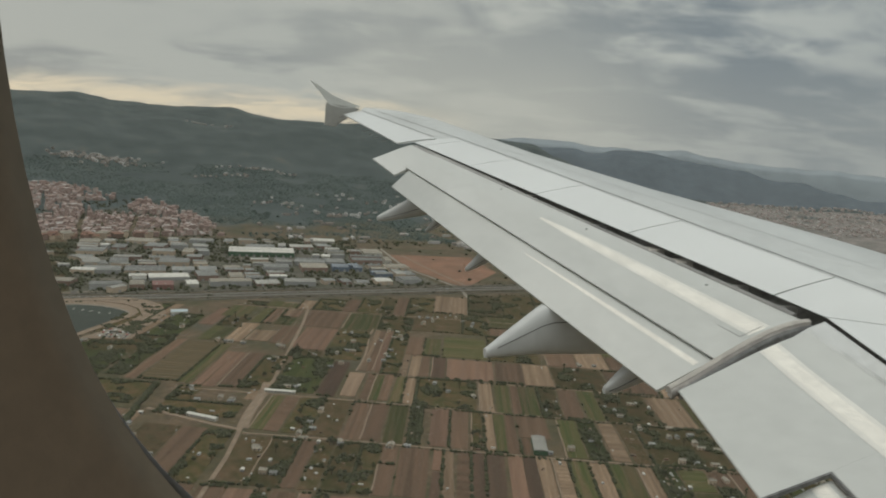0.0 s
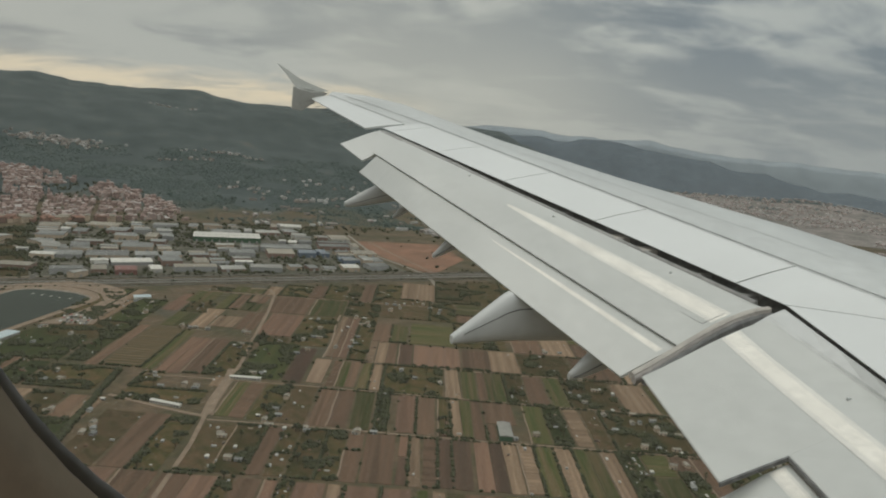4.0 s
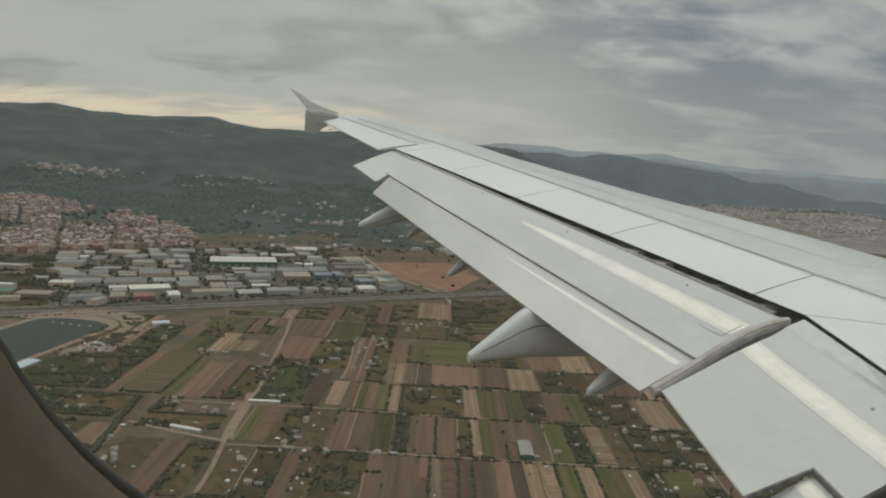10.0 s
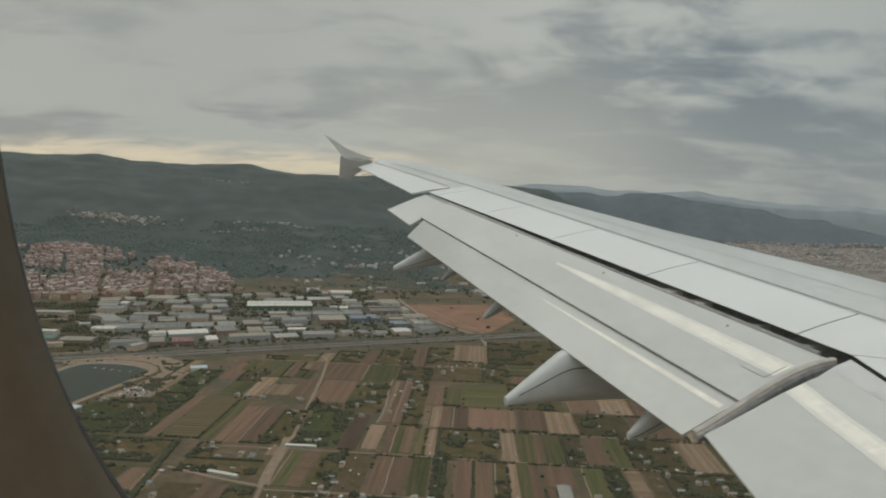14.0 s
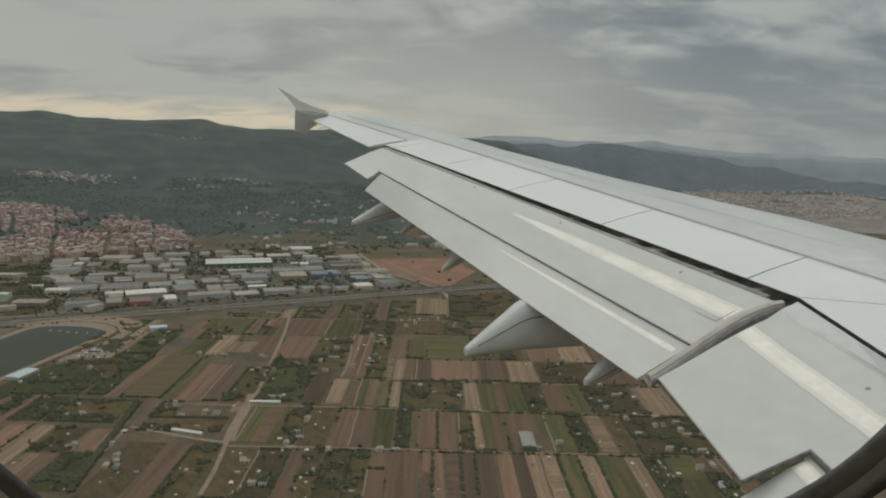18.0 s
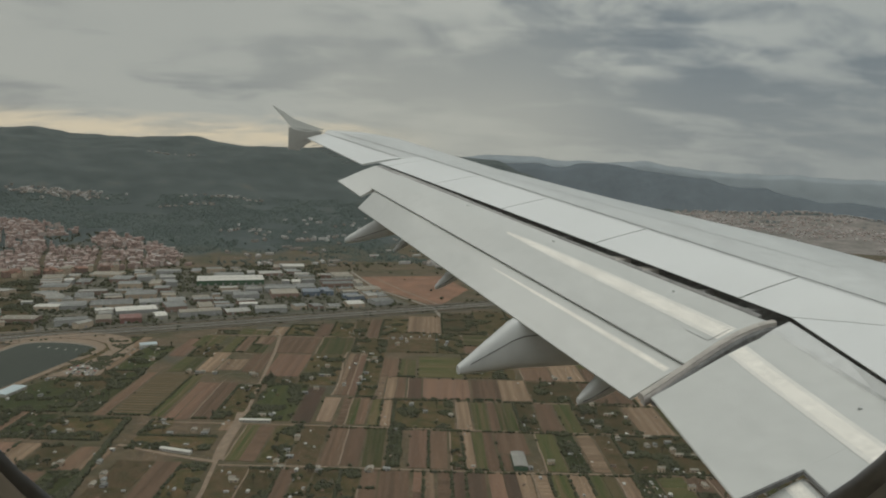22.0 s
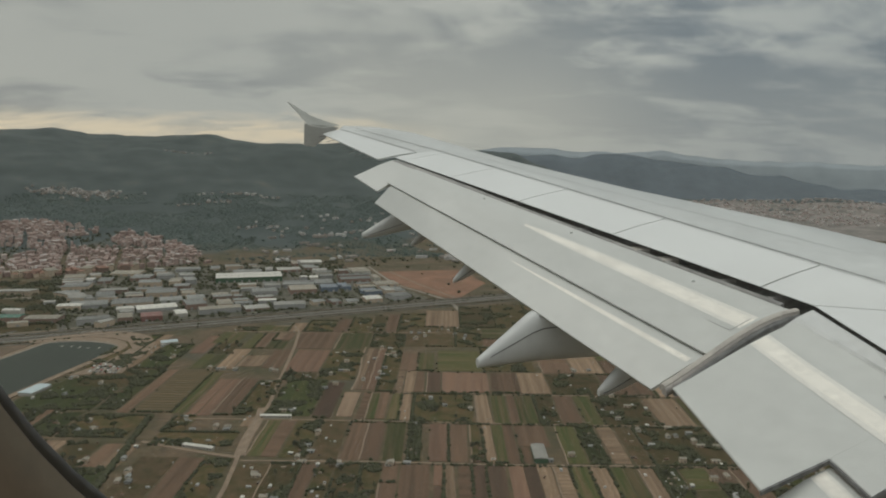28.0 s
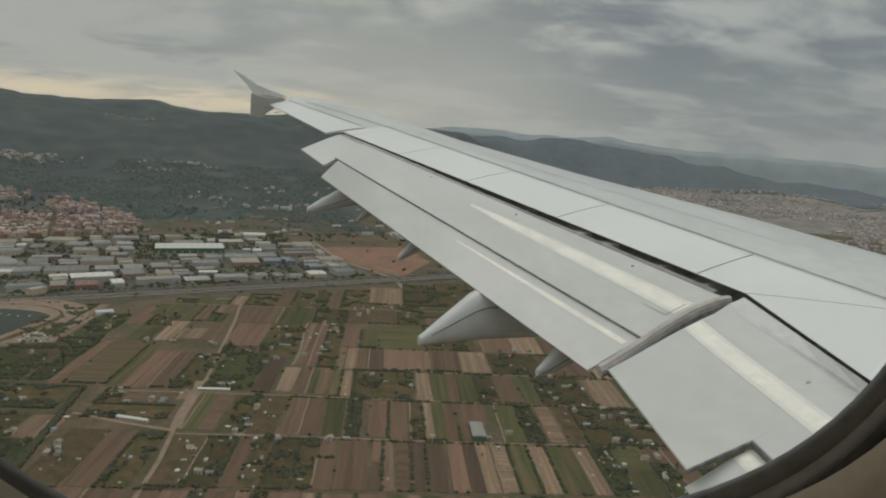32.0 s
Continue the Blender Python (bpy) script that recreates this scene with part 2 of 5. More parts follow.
SOIL = {
    "brown": soil("soil_brown", (0.145, 0.090, 0.058), (0.098, 0.063, 0.040), stripes=((0.128, 0.083, 0.054), 13.0, 0.22)),
    "red": soil("soil_red", (0.186, 0.111, 0.074), (0.140, 0.086, 0.058), 0.22, stripes=((0.165, 0.103, 0.072), 19.0, 0.18)),
    "tan": soil("soil_tan", (0.245, 0.170, 0.112), (0.158, 0.108, 0.069), 0.26, stripes=((0.190, 0.132, 0.086), 8.0, 0.25)),
    "dark": soil("soil_dark", (0.086, 0.053, 0.036), (0.066, 0.044, 0.029), 0.3),
    "green": soil("crop_green", (0.046, 0.056, 0.015), (0.096, 0.074, 0.036), 0.3, 0.16, 0.3, stripes=((0.066, 0.065, 0.023), 15.0, 0.30)),
    "lush": soil("crop_dark_green", (0.027, 0.037, 0.009), (0.044, 0.048, 0.014), 0.35, 0.14, 0.3),
    "weeds": material("weeds", (0.040, 0.042, 0.010), 0.95, tint=(0.096, 0.063, 0.030), vary=0.4, scale=0.06, fine=0.3, bump=0.5, dist=0.5, random_tint=0.25, spec=0.2),
    "fallow": material("fallow", (0.100, 0.065, 0.036), 0.95, tint=(0.046, 0.042, 0.013), vary=0.40, scale=0.06, fine=0.3, bump=0.5, dist=0.5, random_tint=0.15, spec=0.2),
    "rows": soil("crop_rows", (0.150, 0.102, 0.061), (0.113, 0.080, 0.048), 0.3, stripes=((0.060, 0.053, 0.021), 9.0, 0.5)),
    "plastic": soil("bare_pale_plot", (0.275, 0.193, 0.133), (0.210, 0.144, 0.098), 0.25),
}
DIRT = material("dirt_track", (0.245, 0.180, 0.125), 0.95, vary=0.25, scale=0.1, fine=1.2, bump=0.3, dist=0.1)
ASPHALT = material("asphalt_worn", (0.098, 0.090, 0.074), 0.9, vary=0.2, scale=0.08, fine=1.5, bump=0.2, dist=0.05)
LANE_PAINT = material("lane_paint", (0.55, 0.55, 0.52), 0.7, vary=0.2, scale=0.5, fine=4, bump=0)
CONCRETE = material("pale_concrete", (0.25, 0.22, 0.175), 0.9, vary=0.2, scale=0.08, fine=1.0, bump=0.2, dist=0.05)
WATER = material("reservoir_water", (0.024, 0.034, 0.024), 0.34, spec=0.07, vary=0.15, scale=0.01, fine=0.35, bump=0.12, dist=0.15)
BARK = material("bark", (0.09, 0.07, 0.05), 0.95, vary=0.3, scale=2, fine=14, bump=0.5)
LEAF = material("leaves", (0.027, 0.035, 0.009), 0.85, tint=(0.047, 0.050, 0.017), vary=0.3, scale=0.5, fine=2.5, bump=0.6, dist=0.4, random_tint=0.35)
LEAF_STUFF = material("leaves_hedge", (0.026, 0.033, 0.008), 0.85, tint=(0.048, 0.050, 0.017), vary=0.3, scale=0.5, fine=2.5, bump=0.6, dist=0.4, random_tint=0.35, island=True)
# far leaves, with the slopes' grey-blue haze put into the colour
WOODS = material("leaves_woods_hazed", (0.072, 0.099, 0.089), 0.95, tint=(0.084, 0.110, 0.098), vary=0.2, scale=0.02, fine=0.8, bump=0.2, dist=0.4, random_tint=0.12, island=True, spec=0.1)
WALLS = {
    "white": material("wall_white", (0.48, 0.455, 0.40), 0.85, vary=0.12, scale=0.3, fine=3, bump=0.1, random_tint=0.12),
    "cream": material("wall_cream", (0.50, 0.40, 0.30), 0.85, vary=0.12, scale=0.3, fine=3, bump=0.1, random_tint=0.15),
    "brick": material("wall_brick", (0.25, 0.165, 0.13), 0.9, vary=0.15, scale=0.4, fine=3, bump=0.1, random_tint=0.18),
    "grey": material("wall_grey", (0.33, 0.33, 0.32), 0.85, vary=0.12, scale=0.3, fine=3, bump=0.1, random_tint=0.15),
    "blue": material("wall_blue", (0.125, 0.165, 0.220), 0.7, vary=0.12, scale=0.3, fine=3, bump=0.1, random_tint=0.1),
    "red": material("wall_red", (0.20, 0.095, 0.08), 0.8, vary=0.12, scale=0.3, fine=3, bump=0.1, random_tint=0.1),
    "green": material("wall_green", (0.05, 0.11, 0.06), 0.8, vary=0.12, scale=0.3, fine=3, bump=0.1),
}
ROOFS = {
    "tile": material("roof_tile", (0.24, 0.125, 0.085), 0.9, vary=0.25, scale=0.4, fine=4, bump=0.3, random_tint=0.25),
    "grey": material("roof_grey", (0.215, 0.22, 0.205), 0.75, vary=0.3, scale=0.06, fine=1.2, bump=0.2, random_tint=0.34),
    "white": material("roof_white", (0.54, 0.525, 0.47), 0.6, vary=0.12, scale=0.15, fine=2, bump=0.1, random_tint=0.10),
    "pale": material("roof_pale_grey", (0.33, 0.325, 0.29), 0.7, vary=0.25, scale=0.06, fine=1.2, bump=0.2, random_tint=0.26),
    "beige": material("roof_beige", (0.27, 0.245, 0.195), 0.8, vary=0.2, scale=0.15, fine=2, bump=0.2, random_tint=0.18),
    "slate": material("roof_blue_grey", (0.175, 0.205, 0.235), 0.75, vary=0.25, scale=0.06, fine=1.2, bump=0.2, random_tint=0.25),
    "blue": material("roof_pale_blue", (0.42, 0.50, 0.52), 0.5, vary=0.1, scale=0.2, fine=2, bump=0.1),
    "green": material("roof_green", (0.05, 0.14, 0.10), 0.7, vary=0.1, scale=0.2, fine=2, bump=0.1),
    "red": material("roof_red", (0.20, 0.10, 0.085), 0.8, vary=0.1, scale=0.2, fine=2, bump=0.1),
}
DARK_GLASS = material("dark_window", (0.03, 0.035, 0.04), 0.2, vary=0.2, scale=0.5, fine=4, bump=0)


def terrain_material():
    """Plain with weeds and bare soil; wood on the slopes, in tones paled and blued for haze."""
    m = material("open_country", (0.050, 0.046, 0.015), 0.95, tint=(0.110, 0.074, 0.041), vary=0.45, scale=0.016, fine=0.11, bump=0.6, dist=2.0)
    nt, ln = m.node_tree.nodes, m.node_tree.links
    b = nt["Principled BSDF"]
    old = b.inputs["Base Color"].links[0].from_socket
    tc = nt.new("ShaderNodeTexCoord")
    sp = nt.new("ShaderNodeSeparateXYZ")
    ln.new(tc.outputs["Object"], sp.inputs[0])
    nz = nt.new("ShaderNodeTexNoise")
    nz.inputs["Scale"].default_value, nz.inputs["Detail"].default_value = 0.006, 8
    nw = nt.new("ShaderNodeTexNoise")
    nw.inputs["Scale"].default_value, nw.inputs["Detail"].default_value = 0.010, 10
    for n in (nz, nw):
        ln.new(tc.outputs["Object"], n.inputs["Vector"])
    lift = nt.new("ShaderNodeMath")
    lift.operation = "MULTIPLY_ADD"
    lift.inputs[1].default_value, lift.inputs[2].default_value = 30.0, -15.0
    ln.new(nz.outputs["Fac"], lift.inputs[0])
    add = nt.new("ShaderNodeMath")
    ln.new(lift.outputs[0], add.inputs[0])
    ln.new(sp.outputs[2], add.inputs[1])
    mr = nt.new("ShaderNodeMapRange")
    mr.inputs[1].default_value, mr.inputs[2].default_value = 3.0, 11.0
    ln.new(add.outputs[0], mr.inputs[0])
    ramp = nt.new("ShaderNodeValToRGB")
    # wood tones hold the haze over the slopes
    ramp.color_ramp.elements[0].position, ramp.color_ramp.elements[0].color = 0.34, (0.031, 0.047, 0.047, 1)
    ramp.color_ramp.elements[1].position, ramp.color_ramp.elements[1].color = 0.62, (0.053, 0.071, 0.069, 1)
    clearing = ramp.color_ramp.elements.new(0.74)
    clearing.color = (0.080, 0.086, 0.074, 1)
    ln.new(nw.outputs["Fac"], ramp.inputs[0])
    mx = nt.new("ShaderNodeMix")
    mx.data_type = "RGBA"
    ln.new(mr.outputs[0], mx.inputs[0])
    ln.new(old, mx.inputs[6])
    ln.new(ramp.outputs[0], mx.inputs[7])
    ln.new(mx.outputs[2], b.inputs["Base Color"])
    return m


COUNTRY = terrain_material()
# blue-grey of the ranges is painted haze, paler with distance
NEAR_RANGE = material("near_range_hazed", (0.135, 0.160, 0.180), 1.0, vary=0.11, scale=0.004, fine=0.02, bump=0, spec=0.0)
FAR_RANGE = material("far_range_hazed", (0.305, 0.345, 0.368), 1.0, vary=0.12, scale=0.002, fine=0.01, bump=0, spec=0.0)


def pane_material():
    """Scratched acrylic: clear, with a thin film that scatters a little of the daylight; its veil also stands in for
    haze over the land.
    """
    m = bpy.data.materials.new("scratched_acrylic")
    m.use_nodes = True
    nt, ln = m.node_tree.nodes, m.node_tree.links
    nt.clear()
    out = nt.new("ShaderNodeOutputMaterial")
    clear, film, mix = nt.new("ShaderNodeBsdfTransparent"), nt.new("ShaderNodeBsdfTranslucent"), nt.new("ShaderNodeMixShader")
    film.inputs[0].default_value = (1.0, 0.98, 0.89, 1)
    mix.inputs[0].default_value = 0.045
    ln.new(clear.outputs[0], mix.inputs[1])
    ln.new(film.outputs[0], mix.inputs[2])
    ln.new(mix.outputs[0], out.inputs[0])
    return m


ACRYLIC = pane_material()

# ---------------- mesh helpers ----------------


def mesh_from(name, verts, faces, mat, smooth=False):
    me = bpy.data.meshes.new(name)
    me.from_pydata([tuple(v) for v in verts], [], faces)
    me.materials.append(mat)
    if smooth:
        me.polygons.foreach_set("use_smooth", [True] * len(me.polygons))
    me.update()
    return me


def part(name, bm, mat, parent, label=""):
    """Links a bmesh, or a mesh, as one object under a thing or a part."""
    if isinstance(bm, bpy.types.Mesh):
        me = bm
    else:
        bmesh.ops.recalc_face_normals(bm, faces=bm.faces)
        me = bpy.data.meshes.new(name)
        bm.to_mesh(me)
        bm.free()
        me.materials.append(mat)
    ob = new(name, me)
    ob.parent = parent
    if label:
        tagged(ob, label)
    return ob


def loft(sections, closed=True, caps=True, smooth=True):
    """A skin over rings of equal length."""
    bm = bmesh.new()
    rings = [[bm.verts.new(p) for p in ring] for ring in sections]
    n = len(rings[0])
    for a, b in zip(rings, rings[1:]):
        for i in range(n if closed else n - 1):
            f = bm.faces.new((a[i], a[(i + 1) % n], b[(i + 1) % n], b[i]))
            f.smooth = smooth
    if caps and closed:
        for ring in (rings[0][::-1], rings[-1]):     # end faces with hard edges
            bm.faces.new([bm.verts.new(v.co) for v in ring])
    return bm


def box(bm, lo, hi):
    vs = [bm.verts.new((x, y, z)) for x in (lo[0], hi[0]) for y in (lo[1], hi[1]) for z in (lo[2], hi[2])]
    for q in ((0, 1, 3, 2), (4, 6, 7, 5), (0, 4, 5, 1), (2, 3, 7, 6), (0, 2, 6, 4), (1, 5, 7, 3)):
        bm.faces.new([vs[i] for i in q])
    return vs


def box_mesh(name, lo, hi, mat, bevel=0.0):
    bm = bmesh.new()
    box(bm, lo, hi)
    bmesh.ops.recalc_face_normals(bm, faces=bm.faces)
    if bevel:
        bmesh.ops.bevel(bm, geom=bm.edges[:], offset=bevel, segments=1, affect="EDGES")
    me = bpy.data.meshes.new(name)
    bm.to_mesh(me)
    bm.free()
    me.materials.append(mat)
    return me

# ---------------- the aircraft: wing, seen from the cabin ----------------
# x forward, y outboard, z up, from the eye; the aircraft lies tilted against the plain
ATTITUDE = pose(0, 0, ALT, -0.65, -1.1, 0)


def lerp(a, b, s):
    return Vector(a) * (1 - s) + Vector(b) * s


def along(points):
    """The place at span y on a line through points given by rising y (straight beyond its ends)."""
    pts = [Vector(p) for p in points]

    def at(y):
        i = 0
        while i < len(pts) - 2 and y > pts[i + 1].y:
            i += 1
        a, b = pts[i], pts[i + 1]
        return a + (b - a) * ((y - a.y) / (b.y - a.y))
    return at


spoiler_rear = along([(3.50, 3.25, -1.225), (3.731, 4.4, -1.068), (2.077, 11.6, -0.024)])
hinge = along([(4.234, 4.4, -0.925), (2.725, 11.6, 0.078)])
crest = along([(4.98, 5.19, -0.800), (4.731, 6.05, -0.680), (4.03, 8.14, -0.402), (3.393, 10.5, -0.074), (2.72, 13.96, 0.437),
               (2.30, 14.85, 0.560), (1.62, 15.02, 0.600)])
wing = tagged(new("airplane_wing"), "light grey airliner wing with extended flaps and wingtip fence", "airplane wing")
wing.matrix_world = ATTITUDE
spans = [0.26, 1.5, 3.0, 4.4, 5.19, 6.05, 7.1, 8.14, 9.3, 10.5, 11.6]


def wing_ring(y, rear, drop):
    """A closed section of the wing from its rear edge over the crest and the nose to the underside."""
    c, r = crest(y), rear
    k = 0.35 + 0.65 * max(0.0, min(1.0, (15 - y) / 9))
    return [r, lerp(r, c, 0.02) + Vector((0, 0, 0.0006)), lerp(r, c, 0.33) + Vector((0, 0, 0.008)), lerp(r, c, 0.66) + Vector((0, 0, 0.012)), c,
            c + Vector((0.35 * k, 0, -0.035 * k)), c + Vector((0.75 * k, 0, -0.15 * k)), c + Vector((0.95 * k, 0, -0.32 * k)),
            c + Vector((0.7 * k, 0, -0.46 * k)), lerp(r, c, 0.5) + Vector((0, 0, -0.5 * k)), r + Vector((0, 0, -drop))]


part("wing_box", loft([wing_ring(y, hinge(y), 0.30) for y in spans]), WING_TOP, wing, "smooth light grey wing skin")
aileron_rear = along([(1.835, 11.62, -0.056), (1.261, 15.0, 0.445)])
aileron_hinge = along([(2.425, 11.7, 0.055), (1.60, 15.0, 0.530)])
outer = [11.61, 12.4, 13.2, 13.96, 14.5, 14.85, 15.0]
part("outer_wing", loft([wing_ring(y, aileron_hinge(y), 0.06) for y in outer]), WING_TOP, wing)


def plank(rear, front, y0, y1, thick=0.03, bulge=0.012, steps=6, skew0=0.0, skew1=0.0):
    """A slightly bowed panel between a rear and a front edge."""
    rings = []
    for i in range(steps + 1):
        y = y0 + (y1 - y0) * i / steps
        r, f = rear(y), front(y + skew0 + (skew1 - skew0) * i / steps)
        top = [lerp(r, f, s) + Vector((0, 0, bulge * 4 * s * (1 - s))) for s in (0, 0.04, 0.3, 0.6, 0.96, 1)]
        low = [p + Vector((0, 0, -thick * (0.3 + 0.7 * i / 5))) for i, p in enumerate(top)][::-1]
        rings.append(top + low)
    return loft(rings, smooth=False)


gaps = [11.60, 11.25, 9.742, 8.119, 6.513, 4.839, 4.40, 2.2, 0.4]
for i, (a, b) in enumerate(zip(gaps, gaps[1:])):
    part("spoiler" if 0 < i < 6 else "trailing_panel", plank(spoiler_rear, hinge, b + 0.008, a - 0.008, 0.016, 0.006, 6, -0.85 if b == 4.40 else 0.0, -0.85 if a == 4.40 else 0.0), SPOILER, wing, "white spoiler panel, closed" if 0 < i < 6 else "")
aileron = part("aileron", plank(aileron_rear, aileron_hinge, 11.66, 14.93, 0.05, 0.01), SPOILER, wing)


def ribbon(edge, ys, width, lift, mat, name, label=""):
    """A thin dark joint along a line of the skin."""
    bm = bmesh.new()
    prev = None
    for y in ys:
        p = edge(y) + Vector((0, 0, lift))
        pair = [bm.verts.new(p + Vector((w, 0, 0.25 * w))) for w in (-width / 2, width / 2)]
        if prev:
            bm.faces.new((prev[0], prev[1], pair[1], pair[0]))
        prev = pair
    bmesh.ops.solidify(bm, geom=bm.faces[:], thickness=0.002)
    return part(name, bm, mat, wing, label)


ribbon(hinge, [0.4, 2, 4.4, 6, 8, 10, 11.6], 0.011, 0.012, JOINT, "hinge_joint")
ribbon(aileron_hinge, [11.7, 12.6, 13.5, 14.3, 14.95], 0.011, 0.010, JOINT, "aileron_joint")
ribbon(along([(2.725, 11.6, 0.062), (1.86, 14.8, 0.520)]), [11.6, 12.6, 13.6, 14.7], 0.013, 0.024, JOINT, "skin_joint")
for k in range(9):                               # static wicks on the outer rear edge
    y = 12.0 + 0.34 * k
    p = aileron_rear(y)
    bm = bmesh.new()
    bmesh.ops.create_cone(bm, segments=6, radius1=0.008, radius2=0.004, depth=0.16, cap_ends=True,
                          matrix=Matrix.Translation(p + Vector((-0.07, 0, -0.02))) @ pose(0, 0, 0, 0, 78, 0))
    part("static_wick", bm, JOINT, wing)

# dark cove between the spoilers and the flaps; its colour carries the gap's shade
cove = []
for y in (0.4, 2.0, 3.25, 4.4, 6.5, 8.5, 10.5, 11.62):
    s = spoiler_rear(y)
    cove.append([s + Vector(o) for o in ((0.40, 0, 0.045), (0.24, 0, -0.05), (0.06, 0, -0.14), (-0.10, 0, -0.26), (0.10, 0, -0.42), (0.45, 0, -0.35))])
part("flap_cove", loft(cove, smooth=False), COVE, wing, "dark cove with painted shade ahead of the flaps")
for y in (10.9, 9.4, 8.3, 7.0, 6.2, 5.85, 5.2, 4.75, 3.6, 2.6):       # brackets and hoses in the gap
    s = spoiler_rear(y)
    bm = bmesh.new()
    wide = 0.10 if y in (6.2, 5.85) else 0.04
    box(bm, s + Vector((-0.05 if wide > 0.05 else -0.02, -wide, -0.12)), s + Vector((0.10, wide, -0.05)))
    bmesh.ops.bevel(bm, geom=bm.edges[:], offset=0.012, segments=1, affect="EDGES")
    part("bracket", bm, SEAL_TOP if wide > 0.05 else PLATE, wing)


def shell(front, rear, y0, y1, bulge, nose, thick, steps, cut=None, skew=0.0, skew_end=0.0):
    """A flap: round nose, arched top, thin rear edge."""
    rings = []
    for i in range(steps + 1):
        y = y0 + (y1 - y0) * i / steps
        f, r = front(y), rear(y)
        end = cut(y) if cut else 1.0
        lean = skew + (skew_end - skew) * i / steps
        top = [flap_top(front(y + lean * s), rear(y + lean * s), s * end, bulge) for s in (0, 0.03, 0.07, 0.12, 0.18, 0.24, 0.30, 0.36, 0.42, 0.48, 0.54, 0.60, 0.70, 0.85, 0.985, 1)]
        low = [top[-1] + Vector((0.01, 0, -0.015)), lerp(f, r, 0.5 * end) + Vector((0, 0, -thick)), f + Vector((0.03, 0, -nose * 1.6)), f + Vector((nose, 0, -nose * 0.7))]
        rings.append(top + low)
    return loft(rings)


def flap_top(f, r, s, bulge):
    return lerp(f, r, s) + Vector((0, 0, bulge * 6.75 * s * (1 - s) ** 2))


front_outer = along([(3.640, 4.5, -1.121), (2.053, 11.4, -0.083)])
rear_outer = along([(2.938, 4.6, -1.365), (1.802, 10.6, -0.386)])
rear_end = along([(1.634, 10.7, -0.492), (1.43, 11.5, -0.304)])
tab_rear = along([(2.556, 4.5, -1.607), (1.592, 10.5, -0.657)])
front_inner = along([(3.49, 3.534, -1.28), (3.563, 4.35, -1.155)])
rear_inner = along([(2.273, 3.015, -1.60), (2.613, 4.35, -1.548)])


def root_share(y):
    """How much of the chord is left where the root flap is cut back."""
    return 0.654 + 0.026 * (3.045 - y)


def rear_root(y):
    return flap_top(front_inner(y), rear_inner(y), root_share(y), 0.026)


tab_root = along([(1.88, 1.0, -1.80), (2.27, 2.97, -1.705)])
# grey sealing plates in the gap, ahead of the flap noses
for front, y0, y1, reach in ((front_outer, 4.6, 11.45, 0.45), (front_inner, 0.5, 4.38, 0.86)):
    rings = []
    for k in range(13):
        y = y0 + (y1 - y0) * k / 12
        f, s = front(y), spoiler_rear(y)
        fill = 0.28 * max(0.0, min(1.0, (y - 8.0) / 1.5))
        rings.append([lerp(f, s, q) + Vector((0, 0, z)) for q, z in ((-0.6, 0.0), (0.1, 0.006), (reach + fill, -0.012), (reach + fill, -0.05), (-0.6, -0.08))])
    part("cove_plate", loft(rings, smooth=False), PLATE if front is front_outer else FAIRING, wing, "mottled grey sealing plate" if front is front_outer else "grey sealing plate")
part("outer_flap", shell(front_outer, rear_outer, 4.50, 10.66, 0.022, 0.10, 0.13, 10), FLAP, wing, "extended grey flap")
part("flap_end", shell(front_outer, rear_end, 10.665, 11.5, 0.012, 0.06, 0.06, 3), FLAP, wing)
part("inner_flap", shell(front_inner, rear_inner, 3.09, 4.34, 0.026, 0.10, 0.025, 10, None, -0.13), FLAP, wing, "extended grey flap")
part("root_flap", shell(front_inner, rear_inner, 0.45, 3.0895, 0.026, 0.12, 0.07, 20, root_share, 0.0, -0.085), FLAP, wing)


def below(edge, dx, dz):
    return lambda y: edge(y) + Vector((dx, 0, dz))


part("flap_tab", shell(below(rear_outer, 0.012, -0.022), tab_rear, 4.52, 10.52, 0.004, 0.006, 0.03, 8), FLAP, wing, "drooped rear flap element")
part("root_tab", shell(below(rear_root, 0.00, -0.035), tab_root, 0.5, 2.985, 0.012, 0.01, 0.02, 4), FLAP, wing)


def band(front, rear, ys, shares, bulge, name, mat, label=""):
    """A thin strip that lies on a flap between two shares of its chord."""
    bm = bmesh.new()
    prev = None
    for y, (s0, s1) in zip(ys, shares):
        row = [bm.verts.new(flap_top(front(y), rear(y), s0 + (s1 - s0) * k / 3, bulge) + Vector((0, 0, 0.0015))) for k in range(4)]
        if prev:
            for k in range(3):
                bm.faces.new((prev[k], prev[k + 1], row[k + 1], row[k])).smooth = True
        prev = row
    part(name, bm, mat, wing, label)


def strip(front, rear, ys, shares, bulge, name):
    """A pale rubbing strip with the flap's highlight painted in, fading on both sides."""
    band(front, rear, ys, [(a + 0.2 * (b - a), b - 0.2 * (b - a)) for a, b in shares], bulge, name, STRIP, "cream rubbing strip with painted highlight")
    band(front, rear, ys, [(a, a + 0.2 * (b - a)) for a, b in shares], bulge, "strip_edge", STRIP_EDGE)
    band(front, rear, ys, [(b - 0.2 * (b - a), b) for a, b in shares], bulge, "strip_edge", STRIP_EDGE)


